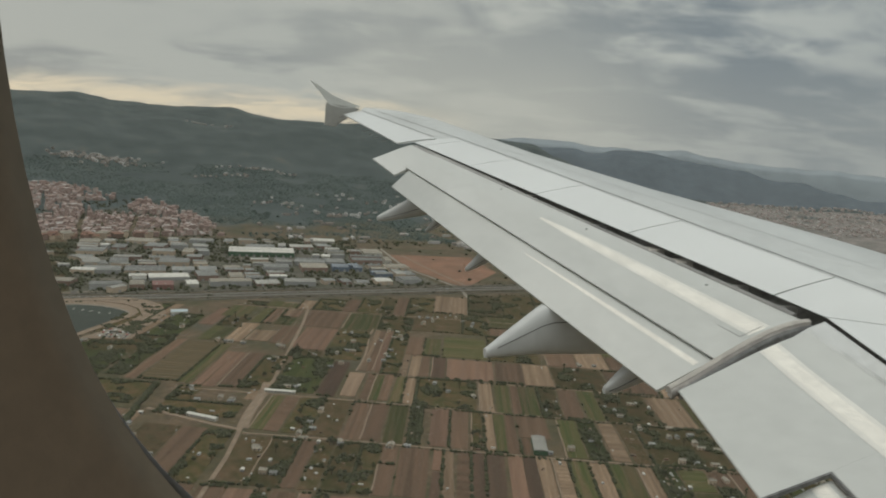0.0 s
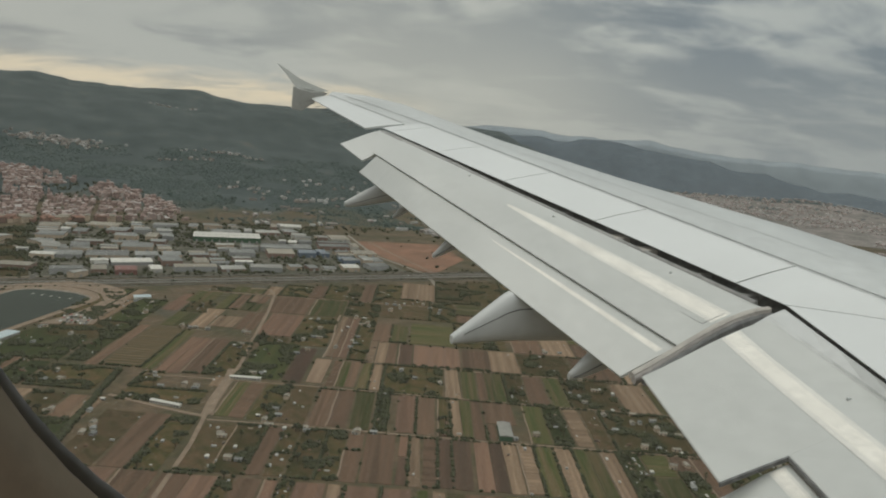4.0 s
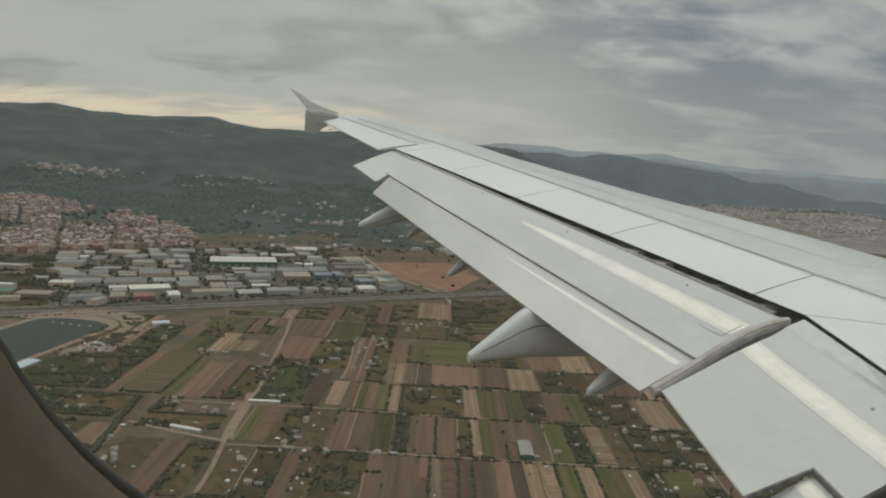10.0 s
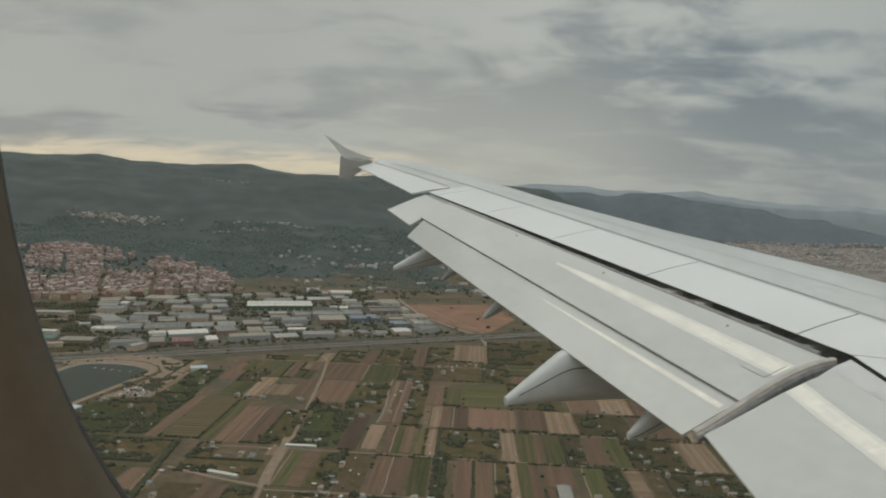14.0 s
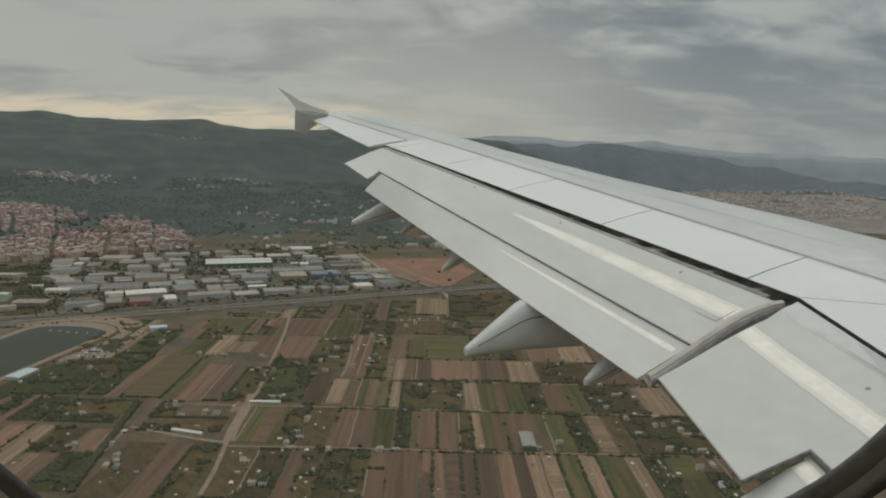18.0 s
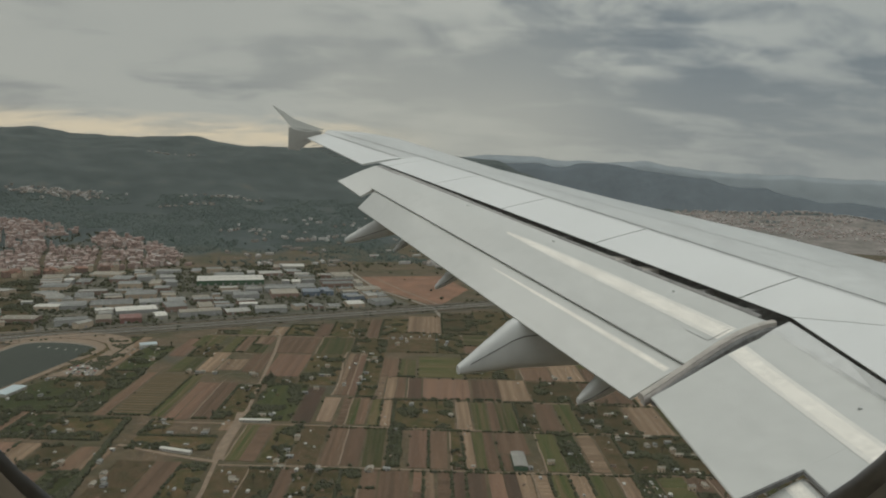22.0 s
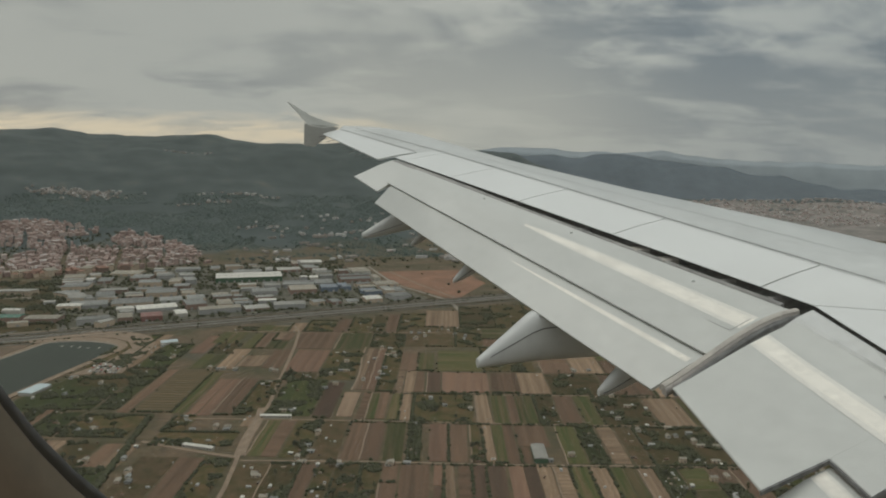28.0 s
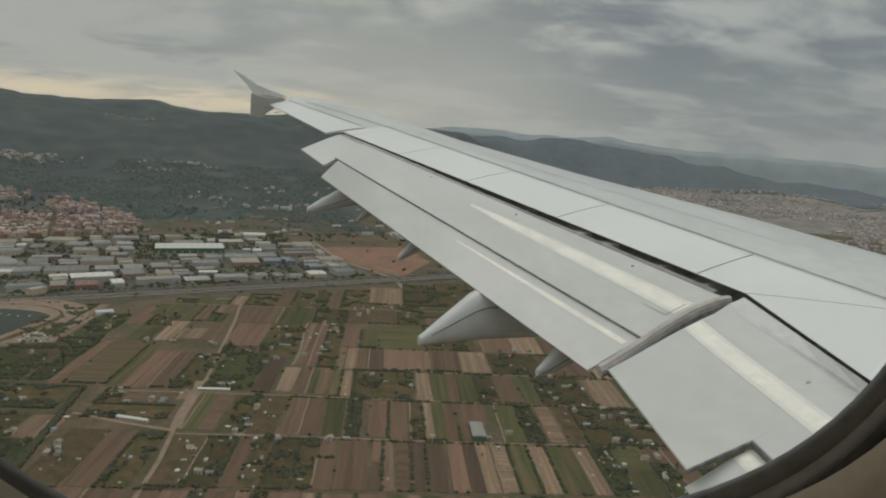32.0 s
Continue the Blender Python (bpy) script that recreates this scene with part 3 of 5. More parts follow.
strip(front_outer, rear_outer, [4.56, 5.0, 5.5, 6.0, 6.5, 7.0, 7.5], [(0.31, 0.55), (0.31, 0.54), (0.31, 0.53), (0.315, 0.515), (0.325, 0.50), (0.34, 0.475), (0.38, 0.43)], 0.022, "rub_strip")
strip(front_inner, rear_inner, [0.5, 1.5, 2.4, 3.06, 3.5, 3.9, 4.33], [(0.265, 0.41)] * 6 + [(0.25, 0.40)], 0.026, "rub_strip")
strip(below(rear_root, 0.00, -0.035), tab_root, [0.5, 1.5, 2.975], [(0.08, 0.30)] * 3, 0.012, "rub_strip")
# pale line painted as the tab's highlight
strip(below(rear_outer, 0.012, -0.022), tab_rear, [4.56, 5.4, 6.1, 7.0], [(0.17, 0.29), (0.18, 0.29), (0.20, 0.285), (0.24, 0.27)], 0.004, "rub_strip")

for ys, share in (([4.585, 4.591], (0.36, 0.62)), ([4.585, 4.80], (0.614, 0.620))):       # fine seam round the strip's end
    band(front_outer, rear_outer, ys, [share, share], 0.0235, "end_seam", JOINT)
# dark edges where the root flap is cut back
for a, b in ((rear_inner(2.962), rear_root(3.0)), (rear_root(3.0), rear_root(0.6))):
    d = (b - a).normalized()
    out = Vector((-0.010, -0.004, 0)) if abs(d.y) > 0.5 else Vector((0, -0.012, 0))
    bm = loft([[p + Vector((0, 0, 0.004)), p + out + Vector((0, 0, 0.002)), p + out + Vector((0, 0, -0.018)), p + Vector((0, 0, -0.018))] for p in (a, lerp(a, b, 0.5), b)], smooth=False)
    part("cut_edge", bm, COVE, wing)

# raised seal over the joint of the two flaps
seal = []
for k in range(11):
    s = 0.95 * k / 10
    c = flap_top(front_outer(4.5), lerp(rear_outer(4.5), tab_rear(4.5), 1.0), s, 0.062)
    c.y = 4.46 - 0.02 * s
    h = 0.011 * (1 - 0.5 * s)
    seal.append([c + Vector(o) for o in ((0, -0.034, -0.05), (0, -0.030, -0.012), (0, -0.020, h), (0, 0.0, h + 0.003), (0, 0.02, 0.0), (0, 0.03, -0.04))])
part("joint_seal", loft(seal), SEAL, wing, "worn beige seal between the flaps")
# dark strip painted as the shadow gap under the seal
base = []
for k in range(11):
    s = 0.90 * k / 10
    c = flap_top(front_outer(4.5), tab_rear(4.5), s, 0.062)
    base.append([Vector((c.x, 4.46 - 0.02 * s + w, c.z + h)) for w, h in ((-0.066, -0.07), (-0.060, -0.022), (-0.048, -0.010), (-0.02, -0.010), (-0.02, -0.07))])
part("seal_base", loft(base, smooth=False), COVE, wing, "dark strip for the shadow gap below the seal")
side = []
for k in range(11):
    s = 0.95 * k / 10
    c = flap_top(front_outer(4.5), tab_rear(4.5), s, 0.062)
    side.append([Vector((c.x, 4.53 + w, c.z + 0.022 + h)) for w, h in ((-0.098, -0.006), (-0.08, 0.002), (-0.05, 0.002), (-0.03, -0.012), (-0.03, -0.05), (-0.098, -0.03))])
part("seal_edge", loft(side, smooth=False), SEAL_TOP, wing, "pale beige seal edge")
for y in (5.3, 6.9, 8.6, 3.3):                                           # small drain marks on the flaps
    f, r = (front_inner, rear_inner) if y < 4 else (front_outer, rear_outer)
    p = flap_top(f(y), r(y), 0.16, 0.026 if y < 4 else 0.022) + Vector((0, 0, 0.004))
    bm = bmesh.new()
    bmesh.ops.create_cone(bm, segments=10, radius1=0.013, radius2=0.010, depth=0.012, cap_ends=True, matrix=Matrix.Translation(p) @ pose(0, 0, 0, 0, 14, 0) @ Matrix.Diagonal((1.5, 0.6, 1, 1)))
    part("access_plug", bm, FAIRING, wing)


def fairing(tip, length, rise, sag, w0, w1, h0, h1, y_drift=0.0, knee=None):
    """A flap-track fairing: a boat-shaped body that drops away from the wing to its blunt tail; knee: (share, height) of a bend in its back."""
    def section(s):
        e = s ** 0.8
        w = w0 + (w1 - w0) * e
        if knee:
            top = knee[1] * s / knee[0] if s < knee[0] else knee[1] + (rise - knee[1]) * (s - knee[0]) / (1 - knee[0])
            return w, h0 + 0.92 * top, top
        return w, h0 + (h1 - h0) * e, rise * s - sag * s * (1 - s)

    rings, seam = [], []
    for k in range(15):
        s = k / 14
        w, h, top = section(s)
        c = Vector(tip) + Vector((length * s, y_drift * s, top - h * 0.5))
        rings.append([c + Vector((0, 0.5 * w * math.copysign(abs(math.cos(t)) ** 0.7, math.cos(t)), 0.5 * h * math.copysign(abs(math.sin(t)) ** 0.8, math.sin(t))))
                      for t in [2 * math.pi * j / 20 for j in range(20)]])
        if k:
            c += Vector((0, -0.49 * w - 0.002, h * (0.16 if knee else -0.12)))
            seam.append([c + Vector(o) for o in ((0, 0, 0.006), (0, -0.004, 0), (0, 0, -0.006), (0, 0.01, 0))])
    ob = part("track_fairing", loft(rings), FAIRING, wing, "boat-shaped grey flap-track fairing")
    part("seam", loft(seam), JOINT, ob)


fairing((1.793, 6.12, -1.758), 1.30, 0.50, 0.0, 0.10, 0.40, 0.075, 0.0, -0.05, (0.40, 0.42))
fairing((1.443, 10.8, -1.105), 1.10, 0.62, -0.08, 0.10, 0.36, 0.07, 0.50, -0.15)
fairing((1.996, 10.0, -1.19), 0.42, 0.50, 0.0, 0.04, 0.20, 0.04, 0.30)
fairing((2.070, 8.0, -1.365), 0.42, 0.46, 0.0, 0.05, 0.21, 0.04, 0.30)
fairing((2.495, 5.2, -1.81), 0.34, 0.34, 0.0, 0.05, 0.20, 0.05, 0.28)

# wingtip fence: one swept plate above and one below the tip, the lower darkened for shade
for name, outline in (("upper_fence", [(0.612, 1.062), (0.80, 0.86), (0.945, 0.672), (1.02, 0.60), (1.30, 0.55), (1.62, 0.60), (1.30, 0.70), (1.05, 0.80), (0.80, 0.96)]),
                      ("lower_fence", [(0.93, 0.64), (0.915, 0.215), (1.115, 0.190), (1.37, 0.385), (1.60, 0.56), (1.30, 0.60)])):
    lo, hi = ([Vector((x, 15.05 + 0.10 * abs(z - 0.6) + w * 0.5, z)) for x, z in outline] for w in (-0.035, 0.035))
    part(name, loft([lo, hi], smooth=False), FENCE if name == "upper_fence" else FENCE_LOW, wing, "grey swept fence plate")
# navigation and skin details near the root
for y0, y1, s in ((5.0, 11.2, 0.55),):
    ribbon(lambda y: lerp(hinge(y), crest(y), s), [y0 + (y1 - y0) * k / 8 for k in range(9)], 0.007, 0.016, FAIRING, "skin_seam")

# ---------------- the cabin wall and its window ----------------
WIN_X, WIN_Z, WIN_A, WIN_B, WIN_N = 0.084, 0.085, 0.153, 0.191, 3.0


def oval(scale, y, n=128):
    ring = []
    for k in range(n):
        t = 2 * math.pi * k / n
        c, s = math.cos(t), math.sin(t)
        q = (abs(c) ** WIN_N + abs(s) ** WIN_N) ** (-1 / WIN_N)
        ring.append(Vector((WIN_X + WIN_A * q * c + (scale - 1) * WIN_A * q * c, y, WIN_Z + WIN_B * q * s + (scale - 1) * WIN_A * q * s)))
    return ring


def rectangle(x0, x1, z0, z1, y, n=128):
    ring = []
    for k in range(n):
        t = 2 * math.pi * k / n
        c, s = math.cos(t), math.sin(t)
        q = 1 / max(abs(c), abs(s))
        ring.append(Vector(((x0 + x1) / 2 + (x1 - x0) / 2 * q * c, y, (z0 + z1) / 2 + (z1 - z0) / 2 * q * s)))
    return ring


cabin = tagged(new("wall_cabin"), "brown cabin side wall with a window opening", "cabin wall", kind="structure")
cabin.matrix_world = ATTITUDE
part("side_panel", loft([oval(1.13, 0.178), oval(1.11, 0.168), oval(1.00, 0.152), oval(0.951, 0.146), oval(0.972, 0.139), oval(1.12, 0.118), oval(1.35, 0.094), oval(1.60, 0.080),
                         rectangle(-1.6, 1.6, -2.6, 1.0, 0.06), rectangle(-1.6, 1.6, -2.6, 1.0, 0.30), oval(3.2, 0.30), oval(1.35, 0.200), oval(1.13, 0.178)], caps=False), LINING, cabin)
window = tagged(new("window_1"), "rounded cabin window with dark grey rubber seal", "window", kind="structure")
window.matrix_world = ATTITUDE


def ring_part(name, inner, outer, y, rise, mat, label=""):
    """A slim rounded ring of the window."""
    mid = (inner + outer) / 2
    part(name, loft([oval(inner, y), oval(inner + 0.004, y - rise), oval(mid, y - rise * 1.25), oval(outer - 0.004, y - rise), oval(outer, y), oval(mid, y + 0.002), oval(inner, y)], caps=False), mat, window, label)


ring_part("seal_ring", 1.0, 1.045, 0.1705, 0.0015, RUBBER, "dark grey rubber seal")
ring_part("pane_edge", 1.045, 1.080, 0.1705, 0.0012, RIM, "grey pane edge")
ring_part("gasket", 1.080, 1.12, 0.1715, 0.0018, RUBBER)
bm = bmesh.new()
bm.faces.new([bm.verts.new(p) for p in oval(1.045, 0.179)])
pane = part("pane", bm, ACRYLIC, window, "scratched clear acrylic pane")
pane.visible_shadow = False
# the fuselage side that the wall belongs to, with the window's opening cut through it
body = []
for k in range(19):
    z = -2.3 + 4.0 * k / 18
    over = max(0.0, abs(z + 0.1) - 1.1)
    body.append((z, 0.335 - (1.5 - math.sqrt(max(0.0, 1.5 ** 2 - over ** 2)))))
fuselage = tagged(new("wall_fuselage"), "plain white outer skin of the fuselage", "fuselage", kind="structure")
fuselage.matrix_world = ATTITUDE


def skin(x0, x1, z0, z1):
    """A piece of the outer skin between two stations and two heights."""
    level = [q for q in body if z0 <= q[0] <= z1]
    side_at = along([Vector((y, z, 0)) for z, y in body])
    if not level or level[0][0] > z0 + 0.001:
        level = [(z0, side_at(z0).x)] + level
    if level[-1][0] < z1 - 0.001:
        level = level + [(z1, side_at(z1).x)]
    rings = [[Vector((x, y, z)) for z, y in level] + [Vector((x, y - 0.03, z)) for z, y in level[::-1]] for x in (x0, x1)]
    part("skin", loft(rings, smooth=False), SKIN, fuselage)


skin(-14, -0.42, -2.3, 1.7)
skin(0.60, 12, -2.3, 1.7)
skin(-0.42, 0.60, -2.3, -0.42)
skin(-0.42, 0.60, 0.60, 1.7)
# the rest of the cabin, closed behind and above the camera, with assumed windows on the unseen far side
lining = bmesh.new()
box(lining, (-1.7, -3.5, -1.1), (-1.6, 0.30, 1.1))
box(lining, (1.6, -3.5, -1.1), (1.7, 0.30, 1.1))
part("bulkheads", lining, LINING, cabin)
ceil = tagged(new("ceiling", box_mesh("ceiling", (-1.7, -3.5, 1.0), (1.7, 0.30, 1.1), LINING)), "plain cabin ceiling", "ceiling", kind="structure")
floor = tagged(new("floor", box_mesh("floor", (-1.7, -3.5, -1.2), (1.7, 0.30, -1.1), LINING)), "plain cabin floor", "floor", kind="structure")
far_wall = bmesh.new()
for lo, hi in (((-1.7, -3.5, -1.1), (1.7, -3.4, -0.1)), ((-1.7, -3.5, 0.35), (1.7, -3.4, 1.0)), ((-1.7, -3.5, -0.1), (-1.0, -3.4, 0.35)), ((-0.6, -3.5, -0.1), (0.6, -3.4, 0.35)), ((1.0, -3.5, -0.1), (1.7, -3.4, 0.35))):
    box(far_wall, lo, hi)
part("far_wall", far_wall, LINING, cabin)
ceil.matrix_world = floor.matrix_world = ATTITUDE
for x in (-0.8, 0.8):                            # unseen lamps, added as far-side daylight to brighten the brown wall
    lamp = new("added_window_light", bpy.data.lights.new("added_window_light", "AREA"))
    lamp.data.shape, lamp.data.size, lamp.data.size_y, lamp.data.energy, lamp.data.color = "RECTANGLE", 0.38, 0.42, 14.0, (1.0, 0.95, 0.9)
    lamp.matrix_world = ATTITUDE @ look((x, -3.38, 0.12), (x * 0.3, 0, 0.0))

# ---------------- the land: one sheet with the hills ----------------


def table(x, rows):
    """A value read off a table of (place, value), smoothly."""
    if x <= rows[0][0]:
        return rows[0][1]
    for (a, va), (b, vb) in zip(rows, rows[1:]):
        if x <= b:
            s = (x - a) / (b - a)
            return va + (vb - va) * s * s * (3 - 2 * s)
    return rows[-1][1]


RIDGE = [(-180, 20), (-60, 160), (-30, 372), (-20, 384), (-17, 387), (-13.5, 392), (-12, 376), (-11, 361), (-7, 366), (-3, 361), (-1.6, 342), (2.2, 336), (6, 336), (10, 322), (15, 300), (19, 280), (21, 225),
         (24, 130), (28, 70), (34, 52), (70, 50), (180, 20)]
FOOT = [(-180, 4200), (-60, 3000), (-25, 2300), (-14, 2260), (-6, 2200), (-1, 2130), (6, 2230), (12, 2330), (22, 2800), (34, 3100), (45, 3200), (180, 4200)]


def height(x, y):
    r, az = math.hypot(x, y), math.degrees(math.atan2(x, y))
    foot = table(az, FOOT)
    if r < foot:
        return 0.0
    top = 4350
    t = min(1.0, (r - foot) / (top - foot))
    h = table(az, RIDGE) * (t * t * (3 - 2 * t)) ** 0.9
    n = noise.fractal(Vector((x / 520, y / 520, 0.3)), 1.0, 2.0, 5)
    h += n * 84 * t * (1 - 0.7 * t) * min(1.0, h / 60 + 0.1)
    if r > top:
        h *= max(0.0, 1 - (r - top) / 900) if az < 24 else 1.0
    return max(0.0, h)


def ground_sheet():
    turns = [-180 + 6 * k for k in range(25)] + [-29.6 + 0.4 * k for k in range(222)] + [60 + 6 * k for k in range(20)]
    reach = [250, 500, 800, 1200, 1700, 2100] + list(range(2300, 4960, 45))
    verts, faces = [(0, 0, 0)], []
    for a in turns:
        for r in reach:
            x, y = r * math.sin(radians(a)), r * math.cos(radians(a))
            verts.append((x, y, height(x, y)))
    n, m = len(turns), len(reach)
    for i in range(n):
        j = (i + 1) % n
        faces.append((0, 1 + i * m, 1 + j * m))
        for k in range(m - 1):
            faces.append((1 + i * m + k, 1 + i * m + k + 1, 1 + j * m + k + 1, 1 + j * m + k))
    return mesh_from("ground", verts, faces, COUNTRY, smooth=True)


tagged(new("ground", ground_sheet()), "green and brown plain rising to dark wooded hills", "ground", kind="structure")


def far_range(near, top, a0, a1, heights, rough, seed, mat):
    """A range of hills on the horizon, rising from near to its crest."""
    verts, faces = [], []
    count, rows = int((a1 - a0) / 0.25), (0.0, 0.25, 0.5, 0.75, 1.0, 1.2)
    for k in range(count + 1):
        a = a0 + 0.25 * k
        for s in rows:
            r = near + (top - near) * s
            n = noise.fractal(Vector((a / 2.2, r / 330, seed)), 1.0, 2.0, 5)
            h = 40 + (table(a, heights) - 40) * (s * s * (3 - 2 * s) if s <= 1 else 0.0) + n * rough * (0.4 + 0.8 * s * (1.6 - s)) * min(1.0, 4 * s)
            verts.append((r * math.sin(radians(a)), r * math.cos(radians(a)), h if s > 0 else 20))
    m = len(rows)
    for k in range(count):
        for j in range(m - 1):
            faces.append((m * k + j, m * k + j + 1, m * k + m + 1 + j, m * k + m + j))
    return mesh_from("backdrop", verts, faces, mat, smooth=True)


NEAR_CREST = [(12, 250), (15, 286), (18, 292), (21, 282), (23.8, 262), (25.8, 286), (27.5, 288), (29.5, 258), (31.5, 246), (33, 226), (37, 178), (43, 112), (50, 72), (64, 52)]
FAR_CREST = [(12, 250), (18, 318), (21, 321), (25, 300), (29.5, 306), (33, 272), (36.5, 252), (40, 254), (43, 240), (50, 222), (56, 226), (66, 190)]
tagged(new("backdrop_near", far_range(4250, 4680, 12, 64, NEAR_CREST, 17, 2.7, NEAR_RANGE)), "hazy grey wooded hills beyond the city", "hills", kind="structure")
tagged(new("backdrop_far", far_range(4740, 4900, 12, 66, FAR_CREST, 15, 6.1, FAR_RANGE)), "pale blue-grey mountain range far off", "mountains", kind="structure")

# ---------------- plan of the plain: two grids ----------------
LANE = -14.0                                      # the fields lie square to their lanes
ORIGIN = Vector((-31, 684, 0))
ROAD = 12.0                                       # the motorway and the trading estate
JUNCTION = Vector((-279, 1289, 0))


def field_place(p, q, z=0.0):
    c, s = math.cos(radians(LANE)), math.sin(radians(LANE))
    return ORIGIN + Vector((c * p - s * q, s * p + c * q, z))


def estate_place(s, n, z=0.0):
    c, d = math.cos(radians(ROAD)), math.sin(radians(ROAD))
    return JUNCTION + Vector((c * s - d * n, d * s + c * n, z))


KINDS = {"b": "brown", "r": "red", "t": "tan", "d": "dark", "g": "green", "l": "lush", "w": "weeds", "o": "rows", "p": "plastic", "f": "fallow"}
NAMES = {"b": "ploughed brown field", "r": "bare reddish field", "t": "dry tan field", "d": "dark freshly turned field", "g": "green crop field in rows",
         "l": "dark green crop field", "w": "weedy fallow plot", "o": "field with rows of young crop", "p": "bare pale plot of levelled earth", "f": "brown fallow field with green weeds"}
rng = random.Random(11)
edges = []                                        # field borders, for the hedges


def slab(points, top, mat, name):
    """A flat piece of land with a low edge all round."""
    n = len(points)
    verts = [(x, y, top) for x, y in points] + [(x, y, -0.4) for x, y in points]
    faces = [tuple(range(n))] + [(i, i + n, (i + 1) % n + n, (i + 1) % n) for i in range(n)]
    return mesh_from(name, verts, faces, mat)


MATES = {"b": "bbtrg", "r": "rrbt", "t": "ttbg", "g": "gglb", "l": "llg", "w": "wwlg", "d": "d", "o": "o", "p": "p", "f": "f"}


def field(p0, p1, q0, q1, kind):
    w, d = p1 - p0 - 0.8, q1 - q0 - 1.0
    pts = []
    for sx, sy in ((-1, -1), (1, -1), (1, 1), (-1, 1)):
        pts.append((sx * w / 2 + rng.uniform(-1.2, 1.2), sy * d / 2 + rng.uniform(-1.5, 1.5)))
    me = slab(pts, 0.25 + rng.uniform(0, 0.12), SOIL[KINDS[kind]], "field")
    ob = tagged(new("field", me), NAMES[kind] + " between hedges and tracks", "field", "farm fields")
    turn = LANE + (90 if kind in "o" or (kind in "gbt" and rng.random() < 0.15) else 0)
    if turn != LANE:
        me.transform(pose(0, 0, 0, 0, 0, -90))
    ob.matrix_world = Matrix.Translation(field_place((p0 + p1) / 2, (q0 + q1) / 2)) @ pose(0, 0, 0, 0, 0, turn)
    edges.append((p0, p1, q0, q1, kind))


def road_limit(p):
    """How far out the fields reach before the motorway."""
    return 648 + 0.47 * p


def strips(p0, p1, q0, q1, crops, narrow=12, wide=40):
    """A block of land worked in parallel strips of uneven width."""
    p = p0
    while p < p1 - 6:
        w = min(rng.uniform(narrow, wide), p1 - p)
        if p1 - p - w < 8:
            w = p1 - p
        far = min(q1, road_limit(p + w / 2))
        if far - q0 > 12:
            cut = rng.random() < 0.25 and far - q0 > 60
            mid = q0 + (far - q0) * rng.uniform(0.35, 0.65) if cut else far
            field(p, p + w, q0, mid - (1 if cut else 0), rng.choice(crops))
            if cut:
                field(p, p + w, mid + 1, far, rng.choice(crops))
        p += w + rng.choice((0.5, 1.0, 2.5))


# the plots one by one: from, to across; from, to outwards; crop
PLOTS_FIRST = [(2, 32, 50, 150, "b"), (35, 62, 50, 152, "w"), (64, 92, 46, 152, "f"), (95, 134, 45, 150, "b"), (136, 157, 45, 148, "g"), (159, 174, 45, 147, "l"), (182, 222, 43, 145, "r"), (225, 236, 42, 145, "w"),
               (238, 272, 41, 144, "t"), (274, 306, 82, 143, "b"), (274, 284, 41, 80, "b"), (318, 338, 40, 140, "g"), (340, 360, 40, 140, "l"), (363, 380, 40, 139, "t"), (383, 400, 40, 139, "f"), (403, 481, 39, 139, "w")]
PLOTS_SECOND = [(-42, -12, 166, 290, "w"), (-6, 46, 164, 296, "l"), (48, 70, 160, 290, "d"), (73, 93, 166, 252, "p"), (97, 130, 158, 250, "b"), (133, 158, 154, 249, "t"), (161, 231, 151, 247, "w"), (235, 251, 149, 246, "t"),
                (253, 270, 148, 246, "g"), (272, 304, 148, 246, "b"), (306, 328, 148, 245, "w"), (330, 354, 147, 245, "b"), (356, 375, 146, 244, "g"), (377, 436, 146, 244, "w"), (440, 478, 146, 240, "t"), (480, 515, 148, 240, "g"), (518, 640, 140, 238, "b")]
PLOTS_THIRD = [(-97, -69, 163, 300, "b"), (-67, -45, 166, 302, "b"), (-160, -117, 172, 338, "o"), (-177, -163, 170, 341, "b"), (-204, -180, 180, 340, "l"), (-114, -100, 170, 330, "g"),
               (-22, 26, 334, 450, "r"), (-16, 26, 300, 330, "w"), (30, 78, 300, 449, "w"), (82, 109, 262, 461, "b"), (112, 134, 256, 468, "w"), (136, 145, 256, 345, "t"), (147, 172, 256, 342, "r"), (175, 192, 255, 341, "d"), (194, 256, 254, 340, "r"), (258, 330, 254, 340, "b"),
               (136, 184, 347, 436, "b"), (187, 248, 347, 452, "g"), (251, 324, 346, 470, "w"), (332, 400, 250, 336, "w"), (403, 460, 248, 336, "b"), (463, 540, 246, 330, "t")]
PLOTS_FOURTH = [(-90, -58, 357, 415, "t"), (-56, -30, 352, 446, "b"), (-111, -76, 454, 548, "b"), (-74, -46, 452, 500, "g"), (-74, -46, 503, 552, "t"), (-164, -123, 483, 556, "g"), (-179, -156, 423, 529, "r"), (-153, -120, 345, 420, "g"), (-117, -93, 345, 450, "t"),
                (-150, -114, 424, 478, "w"), (-228, -184, 344, 470, "l"), (-36, 26, 456, 560, "b"), (30, 80, 455, 560, "g"), (84, 134, 472, 560, "w")]
